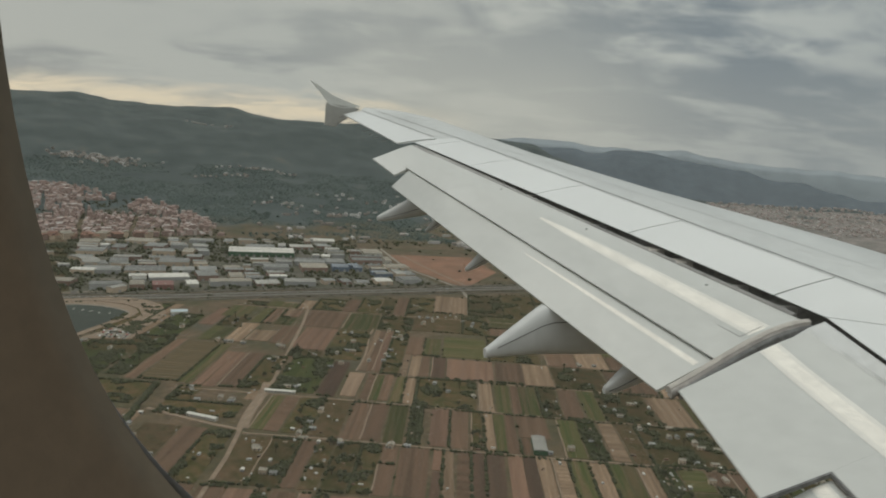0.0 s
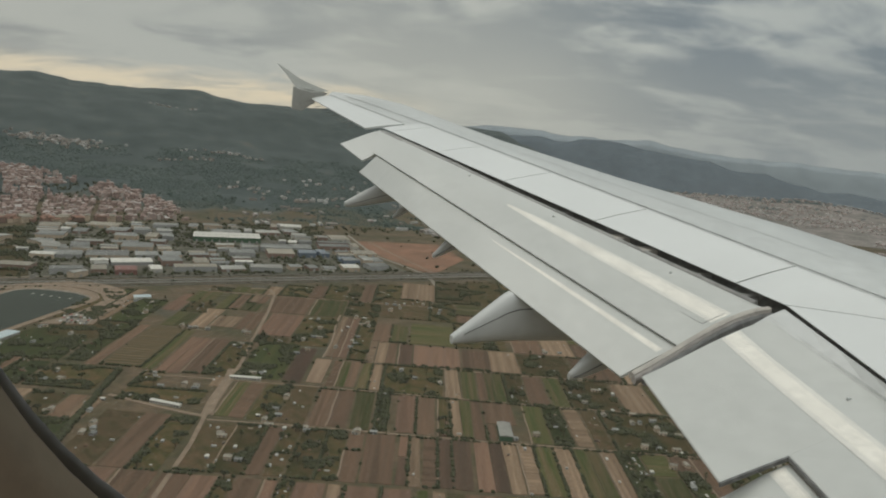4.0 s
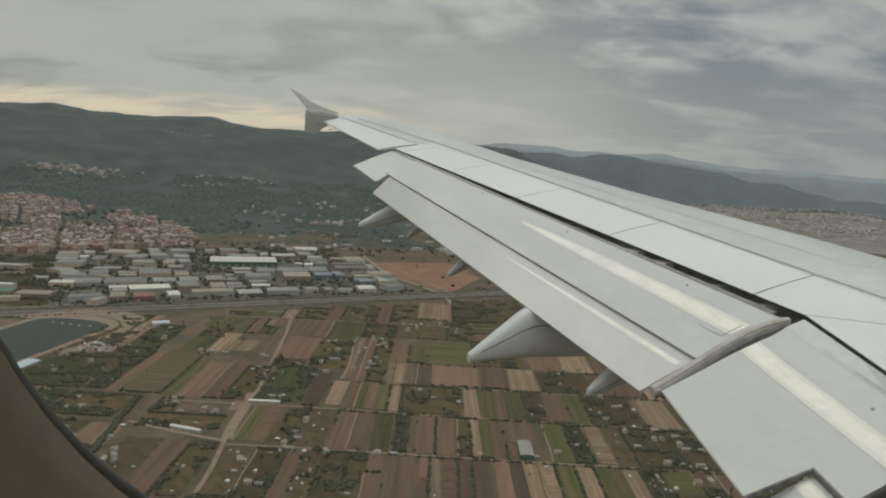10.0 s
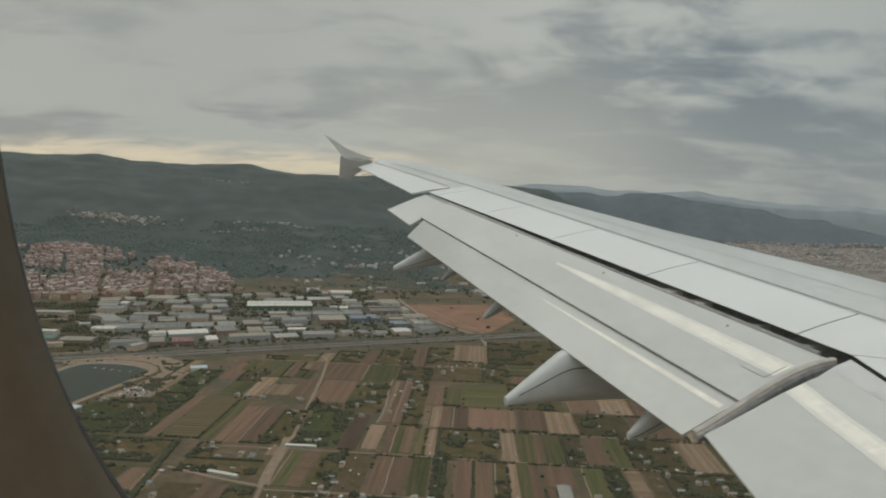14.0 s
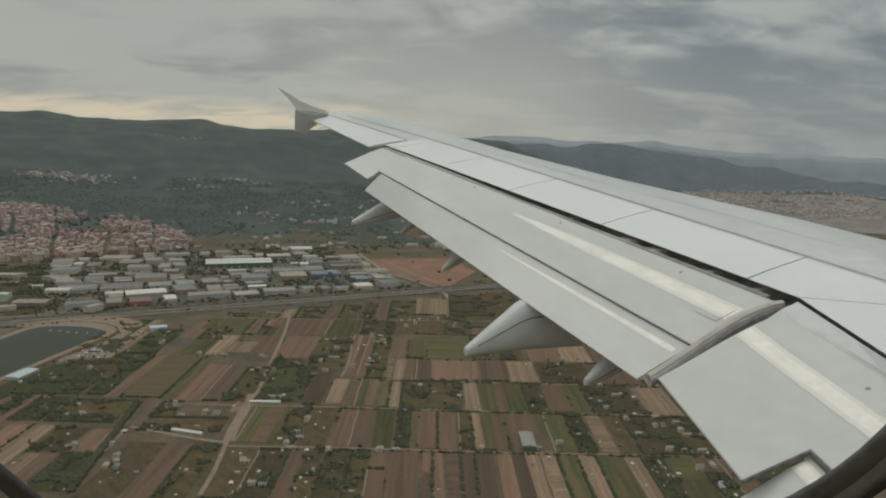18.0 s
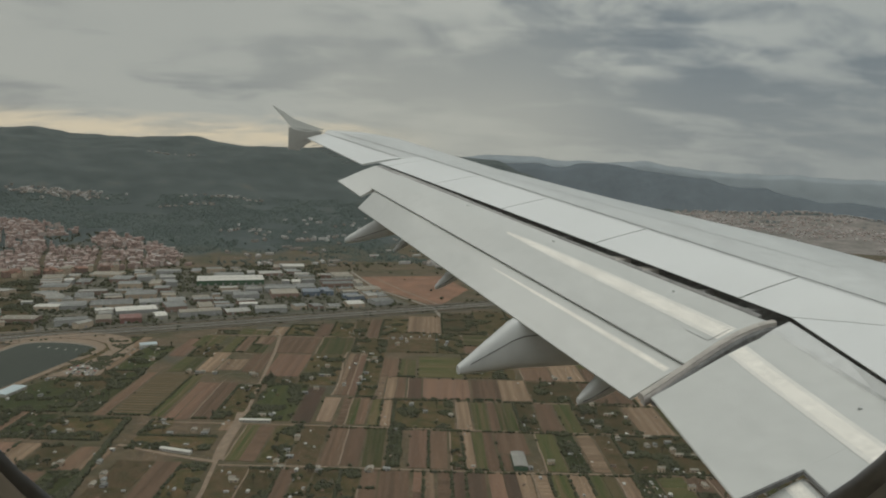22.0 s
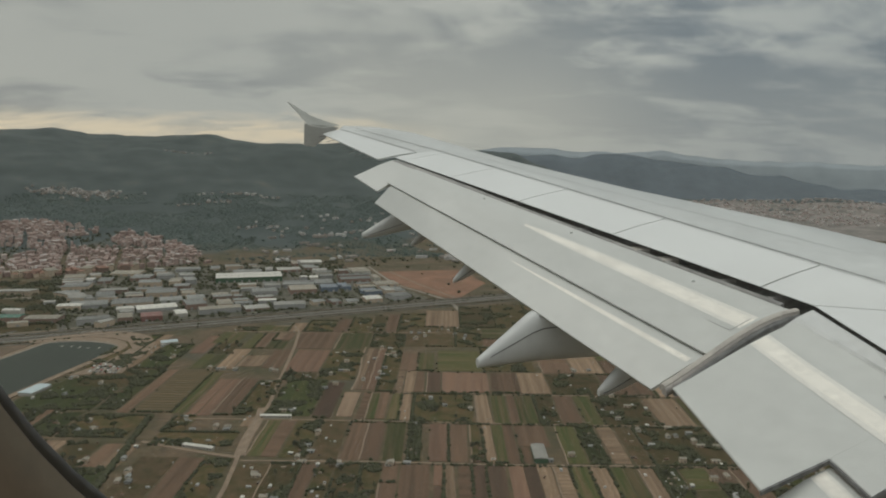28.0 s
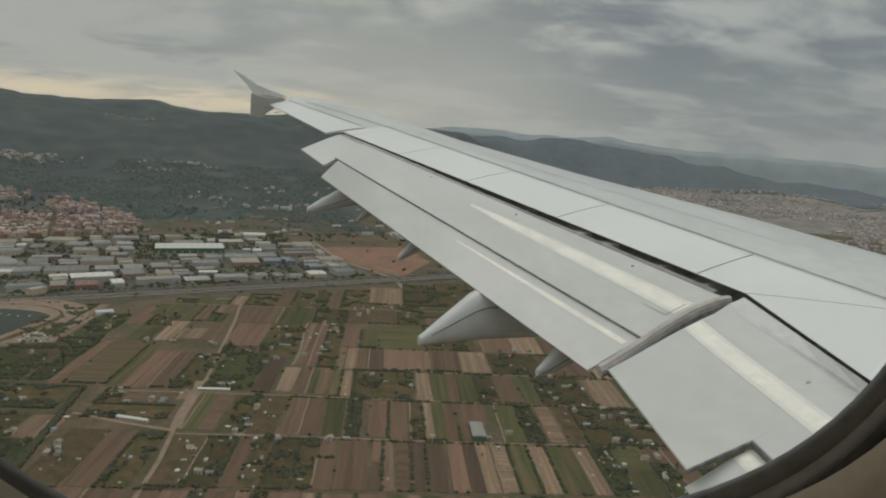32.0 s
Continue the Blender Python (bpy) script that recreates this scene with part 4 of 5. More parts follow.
PLOTS_BANK = [(-308, -279, 85, 170, "r"), (-276, -248, 90, 175, "g"), (-298, -240, -95, 76, "d"), (-236, -188, -100, 86, "b"), (-245, -212, 96, 170, "l"), (-208, -136, 96, 160, "w"), (-185, -150, 20, 80, "w"), (-148, -112, 20, 80, "b"), (-185, -152, -60, 16, "r"), (-150, -112, -60, 16, "l"),
              (-290, -210, 178, 260, "l"), (-270, -206, 262, 340, "w"), (-104, -20, 76, 112, "w"), (-104, -80, 112, 160, "w"), (-100, -62, -70, 46, "f"), (-60, -36, -70, 46, "b"), (-34, -8, -70, 46, "w"), (-240, -232, 344, 460, "t"), (-26, -14, 130, 160, "t")]
for plots in (PLOTS_FIRST, PLOTS_SECOND, PLOTS_THIRD, PLOTS_FOURTH, PLOTS_BANK):
    for p0, p1, q0, q1, kind in plots:
        count = rng.choice((1, 1, 2, 2, 3)) if p1 - p0 > 24 and kind in "btrg" else 1
        for k in range(count):
            field(p0 + (p1 - p0) * k / count, p0 + (p1 - p0) * (k + 1) / count, q0, q1, rng.choice(MATES[kind]) if count > 1 else kind)
# the wider plain, strip by strip
strips(2, 92, -66, 34, "wwlbf", 14, 34)
strips(95, 185, -66, 36, "bbtgw", 14, 30)
strips(188, 300, -66, 36, "ttrbd", 8, 22)
strips(302, 420, -66, 34, "gglbtl", 8, 20)
strips(422, 640, -66, 34, "wwblg", 14, 34)
strips(-320, -104, -180, -104, "wlbgt", 16, 40)
strips(-100, 640, -170, -72, "brttggbrw", 10, 32)
strips(-320, 640, -290, -186, "rbtbgtbr", 12, 36)
strips(484, 640, 39, 139, "wbgw", 16, 36)
strips(-300, -240, 344, 540, "wlt", 16, 34)
strips(332, 640, 342, 440, "bwgtb", 20, 50)
strips(136, 640, 476, 600, "wbgtwf", 22, 60)
strips(136, 640, 604, 900, "wgtbw", 26, 64)
strips(-230, 134, 563, 700, "wtgbw", 20, 48)


def track(name, points, width, mat, label, top=0.45, category="road"):
    """A level ribbon of road through points of the plain."""
    pts = [Vector(p) for p in points]
    left, right = [], []
    for i, p in enumerate(pts):
        d = (pts[min(i + 1, len(pts) - 1)] - pts[max(i - 1, 0)]).normalized()
        nrm = Vector((-d.y, d.x, 0)) * width / 2
        left.append(p + nrm)
        right.append(p - nrm)
    verts, faces = [], []
    for a, b in zip(left, right):
        verts += [(a.x, a.y, a.z + top), (b.x, b.y, b.z + top), (a.x, a.y, a.z - 0.3), (b.x, b.y, b.z - 0.3)]
    for i in range(len(pts) - 1):
        a, b = 4 * i, 4 * i + 4
        faces += [(a, a + 1, b + 1, b), (a, b, b + 2, a + 2), (a + 1, a + 3, b + 3, b + 1)]
    ob = new(name, mesh_from(name, verts, faces, mat))
    if category:
        tagged(ob, label, category, kind="structure")
    return ob


FARM_ROAD = [(8, -290), (5, -120), (2, -17), (-5, 52), (-8, 123), (-10, 208), (-19, 313), (-31, 461), (-43, 563), (-58, 601), (-96, 598)]
road = []
for (a, b), (c, d) in zip(FARM_ROAD, FARM_ROAD[1:]):
    road += [field_place(a + (c - a) * k / 6, b + (d - b) * k / 6) for k in range(6)]
track("road_farm", road, 4.2, DIRT, "pale farm road running out between the fields", 0.55)
track("road_apron", [field_place(*q) for q in ((-4, 52), (-8, 90), (-9, 123), (-10, 160), (-14, 190))], 11.0, DIRT, "pale widened stretch of the farm road", 0.5)
track("road_lane_yard", [field_place(p, 84 - 0.33 * (p + 113) + 2 * math.sin(p / 30)) for p in range(-113, -4, 12)], 5.0, DIRT, "pale dirt track beside a yard", 0.5)
track("road_lane_first", [field_place(p, 40 - 0.008 * p + 1.2 * math.sin(p / 60)) for p in range(0, 640, 20)], 2.6, DIRT, "narrow dirt lane along the fields", 0.5)
track("road_lane_second", [field_place(p, 152 - 0.016 * p + 1.2 * math.sin(p / 70)) for p in range(-110, 640, 20)], 2.4, DIRT, "narrow dirt lane along the fields", 0.5)
track("road_lane_third", [field_place(p, 254 - 0.022 * p + 1.5 * math.sin(p / 60)) for p in range(130, 640, 20)], 2.2, DIRT, "narrow dirt lane along the fields", 0.5)
track("road_lane_garden", [field_place(80 + 3 * math.sin(q / 40), q) for q in range(258, 470, 14)], 2.6, DIRT, "winding dirt lane beside gardens", 0.5)
paths = [e for e in edges if e[0] > -110 and e[1] < 520 and -180 < e[2] < 470 and e[3] - e[2] > 50]
for p0, p1, q0, q1, kind in paths[::5]:           # worn footpaths along the plots
    track("path_field", [field_place(p0 + 0.4 * math.sin(q / 9), q) for q in np.linspace(q0, q1, 8)], 1.5, DIRT, "narrow trodden footpath between two plots", 0.42, "path")
track("road_lane_far", [field_place(p, 560 + 0.02 * p) for p in range(-160, 540, 25)], 2.8, DIRT, "dirt lane below the motorway", 0.5)

# motorway: two carriageways with median, edge lines and barriers
for side in (-1, 1):
    track("road_motorway", [estate_place(s, 9.5 * side) for s in range(-1500, 2300, 50)], 13.5, ASPHALT, "grey motorway carriageway with painted lane lines", 0.9)
    for off in (-6.0, 6.0):
        line = track("edge_line", [estate_place(s, 9.5 * side + off) for s in range(-1500, 2300, 50)], 0.35, LANE_PAINT, "", 0.93, "")
        tagged(line, "white painted edge line", "road marking", kind="structure")
bm = bmesh.new()
for side in (-1, 1):
    for s in range(-900, 1500, 12):
        a = estate_place(s, 9.5 * side)
        for v in box(bm, (0, 0, 0), (5, 0.3, 0.04)):
            v.co = Matrix.Translation(a + Vector((0, 0, 0.91))) @ pose(0, 0, 0, 0, 0, ROAD) @ v.co
me = bpy.data.meshes.new("lane_marks")
bm.to_mesh(me)
bm.free()
me.materials.append(LANE_PAINT)
tagged(new("lane_marks", me), "dashed white lane marks on the motorway", "road marking", kind="stuff")
for n, z in ((0.0, 0.9), (18.5, 0.8), (-18.5, 0.8)):
    track("barrier", [estate_place(s, n) for s in range(-1500, 2300, 50)], 0.7, CONCRETE, "grey crash barrier along the motorway", z + 0.9, "barrier")
for n, w in ((36, 8), (-31, 6)):
    track("road_service", [estate_place(s, n + 4 * math.sin(s / 180)) for s in range(-1200, 1600, 40)], w, ASPHALT, "grey service road beside the motorway", 0.5)
for side in (-1, 1):
    track("verge", [estate_place(s, 23.5 * side) for s in range(-1400, 2000, 50)], 6.5, SOIL["weeds"], "weedy verge beside the motorway", 0.42, "verge")
# road over the motorway on a bridge
bridge = tagged(new("road_bridge"), "concrete road bridge over the motorway", "bridge")
deck = [estate_place(-290 + (0.9 if n < 0 else 0.35) * n, n, 7.0 * max(0.0, 1 - (n / 110) ** 2)) for n in range(-140, 200, 20)]
part("deck", track("deck", deck, 9, CONCRETE, "", 1.0, "").data, CONCRETE, bridge)
bpy.data.objects.remove(bpy.data.objects["deck"])
for n in (-60, -24, 0, 24, 60):
    c = estate_place(-290 + (0.9 if n < 0 else 0.35) * n, n)
    part("pier", box_mesh("pier", c + Vector((-0.8, -3, -0.3)), c + Vector((0.8, 3, 7.0 * (1 - (n / 110) ** 2) + 0.5)), CONCRETE), CONCRETE, bridge)
track("road_slip", [estate_place(-420 - 60 * math.cos(a / 10), -75 + 40 * math.sin(a / 10)) for a in range(0, 64, 3)], 6.5, CONCRETE, "curved pale slip road at the junction", 0.6)
# ---------------- reservoir ----------------
END, AXIS = Vector((-262, 1213, 0)), Vector((-0.41, -0.912, 0)).normalized()
CROSS = Vector((-AXIS.y, AXIS.x, 0)) * 1.0        # to the fields' side


def basin(half, extra, step=24):
    """The outline of the long basin with a rounded far end."""
    pts = [END + AXIS * 900 + CROSS * half, ]
    for k in range(step, -1, -1):
        pts.append(END + AXIS * (900 * k / step + 8) + CROSS * half)
    pts = pts[1:]
    for k in range(1, 8):
        a = math.pi * k / 8
        pts.append(END + CROSS * half * math.cos(a) - AXIS * (extra * math.sin(a)) + AXIS * 8)
    for k in range(step + 1):
        pts.append(END + AXIS * (900 * k / step + 8) - CROSS * half)
    return pts


def rim_mesh(name, inner, outer, z0, z1, mat):
    n = len(inner)
    verts = [(p.x, p.y, z0) for p in inner] + [(p.x, p.y, z1) for p in outer] + [(p.x, p.y, -0.4) for p in outer]
    faces = []
    for i in range(n - 1):
        faces += [(i, i + 1, n + i + 1, n + i), (n + i, n + i + 1, 2 * n + i + 1, 2 * n + i)]
    return mesh_from(name, verts, faces, mat)


tagged(new("water", slab([(p.x, p.y) for p in basin(61, 30)], 0.75, WATER, "water")), "dark green still water of a long reservoir", "water", kind="structure")
tagged(new("pavement_bank", rim_mesh("pavement_bank", basin(61.2, 30), basin(63.5, 34), 0.6, 1.5, CONCRETE)), "pale stone bank round the reservoir", "bank", kind="structure")
tagged(new("pavement_path", rim_mesh("pavement_path", basin(63.6, 34.1), basin(73, 56), 1.3, 1.2, DIRT)), "pale path round the reservoir", "path", kind="structure")
plaza = [Vector(o) for o in ((-356, 1255, 0), (-305, 1286, 0), (-256, 1303, 0), (-212, 1292, 0), (-189, 1275, 0), (-168, 1248, 0), (-158, 1214, 0), (-157, 1165, 0), (-172, 1110, 0), (-180, 1050, 0), (-246, 1052, 0),
                                     (-222, 1090, 0), (-198, 1145, 0), (-188, 1185, 0), (-198, 1222, 0), (-225, 1252, 0), (-262, 1266, 0), (-310, 1256, 0), (-334, 1240, 0))]
tagged(new("pavement_plaza", slab([(p.x, p.y) for p in plaza], 1.12, DIRT, "pavement_plaza")), "sandy curved terrace at the head of the reservoir", "terrace", kind="structure")
lot = [Vector(o) for o in ((-229, 1066, 0), (-187, 1049, 0), (-180, 1098, 0), (-196, 1116, 0), (-210, 1112, 0))]
tagged(new("pavement_car_park", slab([(p.x, p.y) for p in lot], 1.25, CONCRETE, "pavement_car_park")), "pale paved car park beside the reservoir", "car park", kind="structure")
bare = [(-760, 560), (-640, 560), (-512, 835), (-420, 1040), (-338, 1236), (-381, 1250), (-486, 1190), (-570, 1010)]
tagged(new("ground_bare", slab(bare, 0.30, material("bare_ground", (0.150, 0.100, 0.066), 0.95, tint=(0.062, 0.056, 0.028), vary=0.3, scale=0.018, fine=0.25, bump=0.4, dist=0.3), "ground_bare")), "bare brown ground with weeds beside the reservoir", "ground", kind="structure")
meadow = [(-470, 560), (-350, 560), (-330, 720), (-300, 860), (-215, 985), (-180, 1040), (-236, 1046), (-262, 1010), (-330, 850), (-410, 690)]
tagged(new("ground_meadow", slab(meadow, 0.28, SOIL["lush"], "ground_meadow")), "overgrown green meadow along the bank", "ground", kind="structure")

track("road_left_bank", [END + AXIS * s - CROSS * (150 + 0.00012 * (s - 300) ** 2) for s in range(-60, 760, 30)], 8, ASPHALT, "grey road along the reservoir", 0.6)
track("road_left_second", [END + AXIS * s - CROSS * (182 + 0.00016 * (s - 300) ** 2) for s in range(-60, 760, 30)], 6, ASPHALT, "grey road beside the bare ground", 0.6)

# ---------------- buildings ----------------


def gable(w, d, eave, rise, over=0.4):
    """Roof planes of a ridge along x, with thickness."""
    x, y = w / 2 + over, d / 2 + over
    t = 0.25
    verts = [(-x, -y, eave), (x, -y, eave), (x, 0, eave + rise), (-x, 0, eave + rise), (-x, y, eave), (x, y, eave),
             (-x, -y, eave - t), (x, -y, eave - t), (-x, y, eave - t), (x, y, eave - t)]
    faces = [(0, 1, 2, 3), (3, 2, 5, 4), (0, 6, 7, 1), (4, 5, 9, 8), (0, 3, 4, 8, 6), (1, 7, 9, 5, 2), (6, 8, 9, 7)]
    return verts, faces


def walls(w, d, h, rise):
    verts = [(-w / 2, -d / 2, -0.5), (w / 2, -d / 2, -0.5), (w / 2, d / 2, -0.5), (-w / 2, d / 2, -0.5),
             (-w / 2, -d / 2, h), (w / 2, -d / 2, h), (w / 2, d / 2, h), (-w / 2, d / 2, h), (-w / 2, 0, h + rise), (w / 2, 0, h + rise)]
    faces = [(0, 1, 5, 4), (1, 2, 6, 9, 5), (2, 3, 7, 6), (3, 0, 4, 8, 7)]
    return verts, faces


WINDOW = box_mesh("window", (-0.6, -0.06, -0.7), (0.6, 0.06, 0.7), DARK_GLASS)
DOOR = box_mesh("door", (-0.5, -0.06, 0.0), (0.5, 0.06, 2.1), BARK)
SHUTTER = box_mesh("gate", (-2.2, -0.08, 0.0), (2.2, 0.08, 4.2), WALLS["grey"])


def house(w, d, h, rise, wall, roof, label, name="house", category="house"):
    ob = tagged(new(name), label, category)
    part("wall", mesh_from("wall", *walls(w, d, h, rise), WALLS[wall]), None, ob)
    roof_ob = part("roof", mesh_from("roof", *gable(w, d, h, rise), ROOFS[roof]), None, ob)
    if name == "house":
        part("chimney", box_mesh("chimney", (w * 0.2, -0.4, h), (w * 0.2 + 0.7, 0.4, h + rise + 0.9), WALLS["brick"]), None, roof_ob)
    floors = max(1, int(h / 2.8))
    for f in range(floors):
        for k in range(max(2, int(w / 3.2))):
            x = -w / 2 + w * (k + 0.5) / max(2, int(w / 3.2))
            for side in (-1, 1):
                if f == 0 and k == 0 and side < 0:
                    o = part("door", DOOR, None, ob)
                    o.location = (x, side * d / 2, 0)
                else:
                    o = part("window", WINDOW, None, ob)
                    o.location = (x, side * d / 2, 1.5 + 2.8 * f)
    return ob


def place(p, turn, z=0.0):
    return Matrix.Translation(Vector((p[0], p[1], z))) @ pose(0, 0, 0, 0, 0, turn)


def put(models, spots, group):
    """Stands one of the models on each spot: (place, turn)."""
    used = set()
    for i, (p, turn) in enumerate(spots):
        m = models[i % len(models)]
        if m.name in used:
            tagged(copy_thing(m, place(p, turn, p[2] if len(p) > 2 else 0.0)), group=group)
        else:
            used.add(m.name)
            m.matrix_world = place(p, turn, p[2] if len(p) > 2 else 0.0)
            tagged(m, group=group)


farm_models = [house(6, 4.6, 2.9, 1.2, "white", "beige", "small white farmhouse with beige roof", "house"),
               house(5.5, 4.2, 2.6, 0.9, "white", "grey", "white farm hut with grey roof among gardens", "farm_hut", "hut"),
               house(8, 4.2, 2.8, 0.9, "cream", "beige", "long cream farm shed beside a field", "farm_shed", "shed"),
               house(3.6, 3.0, 2.3, 0.6, "grey", "white", "tiny grey tool hut with white roof", "tool_hut", "hut"),
               house(6.5, 5, 4.4, 1.2, "cream", "beige", "tall narrow cream farmhouse with beige roof", "house"),
               house(6.5, 4.6, 2.6, 0.8, "grey", "grey", "low grey farm shed with grey roof", "farm_shed", "shed")]
spots = []
for (p0, p1, q0, q1), count in (((60, 100, 26, 38), 4), ((140, 176, 30, 38), 4), ((40, 66, 44, 120), 6), ((2, 60, -60, 20), 5), ((-100, -86, -12, 12), 5), ((-132, -86, 338, 346), 7), ((-45, -26, 262, 300), 3), ((-40, -22, 326, 350), 3),
                                ((10, 26, 178, 190), 3), ((40, 60, 262, 290), 2), ((84, 112, 300, 330), 2), ((96, 130, 320, 460), 6), ((112, 134, 420, 468), 3), ((136, 160, 500, 560), 3), ((30, 78, 310, 440), 6),
                                ((400, 480, 40, 136), 13), ((422, 560, -60, 34), 9), ((377, 436, 150, 240), 5), ((165, 228, 160, 240), 3), ((420, 450, 136, 146), 2), ((300, 330, 44, 60), 2), ((360, 400, 340, 360), 3),
                                ((-208, -140, 100, 158), 4), ((-185, -112, 20, 78), 4), ((-300, -240, 180, 330), 5), ((-230, -190, 350, 460), 3), ((150, 300, 480, 600), 7), ((330, 560, 480, 640), 8), ((-75, -28, 112, 130), 4)):
    for _ in range(count):
        spots.append((field_place(rng.uniform(p0, p1), rng.uniform(q0, q1)), LANE + rng.choice((0, 90)) + rng.uniform(-6, 6)))
put(farm_models, spots, "farm buildings among the fields")
CLUTTER = island_colours("garden_clutter", [(0.45, 0.44, 0.40), (0.10, 0.08, 0.06), (0.24, 0.19, 0.14), (0.33, 0.33, 0.31), (0.16, 0.10, 0.07), (0.06, 0.07, 0.04)])
cv, cf = [], []
for p0, p1, q0, q1, kind in edges:
    for _ in range({"w": 18, "l": 16, "f": 6, "t": 2}.get(kind, 0)):
        p, q = rng.uniform(p0, p1), rng.uniform(q0, q1)
        if kind in "wl" and noise.noise(Vector((p / 20, q / 20, 1.0))) < 0.06:
            continue
        o = field_place(p, q)
        a, w, d, h = radians(LANE) + rng.choice((0, 1.57)), rng.choice((0.5, 0.8, 1.2, 2.4)) * rng.uniform(0.8, 1.2), rng.uniform(0.5, 1.4), rng.uniform(0.5, 2.0)
        base = len(cv)
        for z in (0, h):
            for sx, sy in ((-1, -1), (1, -1), (1, 1), (-1, 1)):
                cv.append((o.x + sx * w * math.cos(a) - sy * d * math.sin(a), o.y + sx * w * math.sin(a) + sy * d * math.cos(a), z))
        cf += [tuple(base + i for i in f) for f in ((4, 5, 6, 7), (0, 1, 5, 4), (1, 2, 6, 5), (2, 3, 7, 6), (3, 0, 4, 7))]
tagged(new("garden_clutter", mesh_from("garden_clutter", cv, cf, CLUTTER)), "small huts, tanks and heaps in the garden plots", "clutter", kind="stuff")
# pale reeded sheds and the bank café
nursery = house(36, 13, 5.0, 1.2, "green", "pale", "green-walled nursery with pale sheeted roof", "greenhouse", "greenhouse")
nursery.matrix_world = place(field_place(292, 60), LANE + 90)
shed = house(34, 5, 3.0, 0.8, "white", "white", "long white farm shed on bare earth", "long_shed", "shed")
shed.matrix_world = place(field_place(-222, -21), LANE)
copy_thing(shed, place(field_place(8, 160), LANE))
copy_thing(shed, place(field_place(-50, 70), LANE - 16))
cafe = house(36, 18, 4.0, 0.6, "white", "blue", "white waterside building with pale blue roof", "waterside_cafe", "building")
cafe.matrix_world = place((-271, 992), 66)
club = house(24, 16, 4.5, 1.0, "white", "blue", "white clubhouse with pale roof near the terrace", "clubhouse", "building")
club.matrix_world = place((-136, 1200), 12)
stand = house(28, 7, 3.0, 0.5, "cream", "beige", "low beige grandstand building on the bank", "grandstand", "building")
stand.matrix_world = place((-412, 1150), 66)
tower = tagged(new("finish_tower"), "dark narrow tower standing on the bank", "tower")
part("shaft", box_mesh("shaft", (-3, -2.5, -0.5), (3, 2.5, 11), WALLS["green"]), None, tower)
part("roof", box_mesh("roof", (-3.6, -3.1, 11), (3.6, 3.1, 11.6), ROOFS["grey"], 0.15), None, tower)
tower.matrix_world = place((-392, 1175), 66)

# cars in the car park and small boats at the head of the reservoir


TYRE = material("tyre_rubber", (0.03, 0.03, 0.03), 0.8, bump=0)


def car(colour):
    ob = tagged(new("car"), "small parked %s car" % colour[0], "car")
    body = [(-2.1, 0.35), (2.1, 0.35), (2.1, 0.8), (1.1, 0.95), (0.5, 1.45), (-1.3, 1.45), (-1.9, 0.95), (-2.1, 0.9)]
    part("body", loft([[Vector((x, w, z)) for x, z in body] for w in (-0.85, 0.85)], smooth=False), material("car_paint_" + colour[0], colour[1], 0.3, bump=0), ob)
    for x in (-1.3, 1.3):
        for y in (-0.8, 0.8):
            bm = bmesh.new()
            bmesh.ops.create_cone(bm, segments=10, radius1=0.32, radius2=0.32, depth=0.2, cap_ends=True, matrix=Matrix.Translation((x, y, 0.32)) @ pose(0, 0, 0, 90, 0, 0))
            part("wheel", bm, TYRE, ob)
    return ob


cars = [car(("white", (0.7, 0.7, 0.68))), car(("grey", (0.25, 0.26, 0.27))), car(("dark", (0.04, 0.04, 0.05))), car(("red", (0.35, 0.05, 0.04)))]
put(cars, [(Vector((-221 + 6.5 * (k % 6) + rng.uniform(-1, 1), 1062 + 9 * (k // 6) - 2.4 * (k % 6), 1.25)), 66 + rng.choice((0, 180))) for k in range(28) if rng.random() < 0.8], "parked cars")


def boat(mat):
    ob = tagged(new("boat"), "small white boat moored on the reservoir", "boat")
    rings = []
    for s, w in ((0, 0.5), (0.3, 0.9), (0.7, 0.8), (0.95, 0.3), (1.0, 0.05)):
        rings.append([Vector((7 * s - 3.5, w * a, b)) for a, b in ((-1, 0.7), (-0.6, 0.0), (0.6, 0.0), (1, 0.7))])
    part("hull", loft(rings), mat, ob)
    part("cover", box_mesh("cover", (-2, -0.6, 0.55), (1.5, 0.6, 0.95), mat, 0.1), mat, ob)
    return ob


put([boat(ROOFS["white"])], [(END + CROSS * (-26 + 15 * k) + AXIS * (12 + rng.uniform(-3, 3)) + Vector((0, 0, 0.55)), 60 + rng.uniform(-30, 30)) for k in range(5)], "moored boats")


# trading estate: sheds with low roofs, rooflights and gates
def warehouse(w, d, h, wall, roof, label):
    ob = tagged(new("warehouse"), label, "warehouse")
    part("wall", mesh_from("wall", *walls(w, d, h, 0.6), WALLS[wall]), None, ob)
    bays = max(1, int(d / 22))
    for b in range(bays):
        v, f = gable(w, d / bays, h, 1.6, 0.2)
        roof_ob = part("roof", mesh_from("roof", [(x, y - d / 2 + d * (b + 0.5) / bays, z) for x, y, z in v], f, ROOFS[roof]), None, ob)
        for k in range(int(w / 14)):
            x = -w / 2 + 7 + 14 * k
            y0 = -d / 2 + d * (b + 0.22) / bays
            part("rooflight", box_mesh("rooflight", (x - 0.7, y0 - 3, h + 0.4), (x + 0.7, y0 + 3, h + 1.1), WALLS["grey"]), None, roof_ob)
    for k in range(max(1, int(w / 16))):
        o = part("gate", SHUTTER, None, ob)
        o.location = (-w / 2 + w * (k + 0.5) / max(1, int(w / 16)), -d / 2, 0)
    return ob


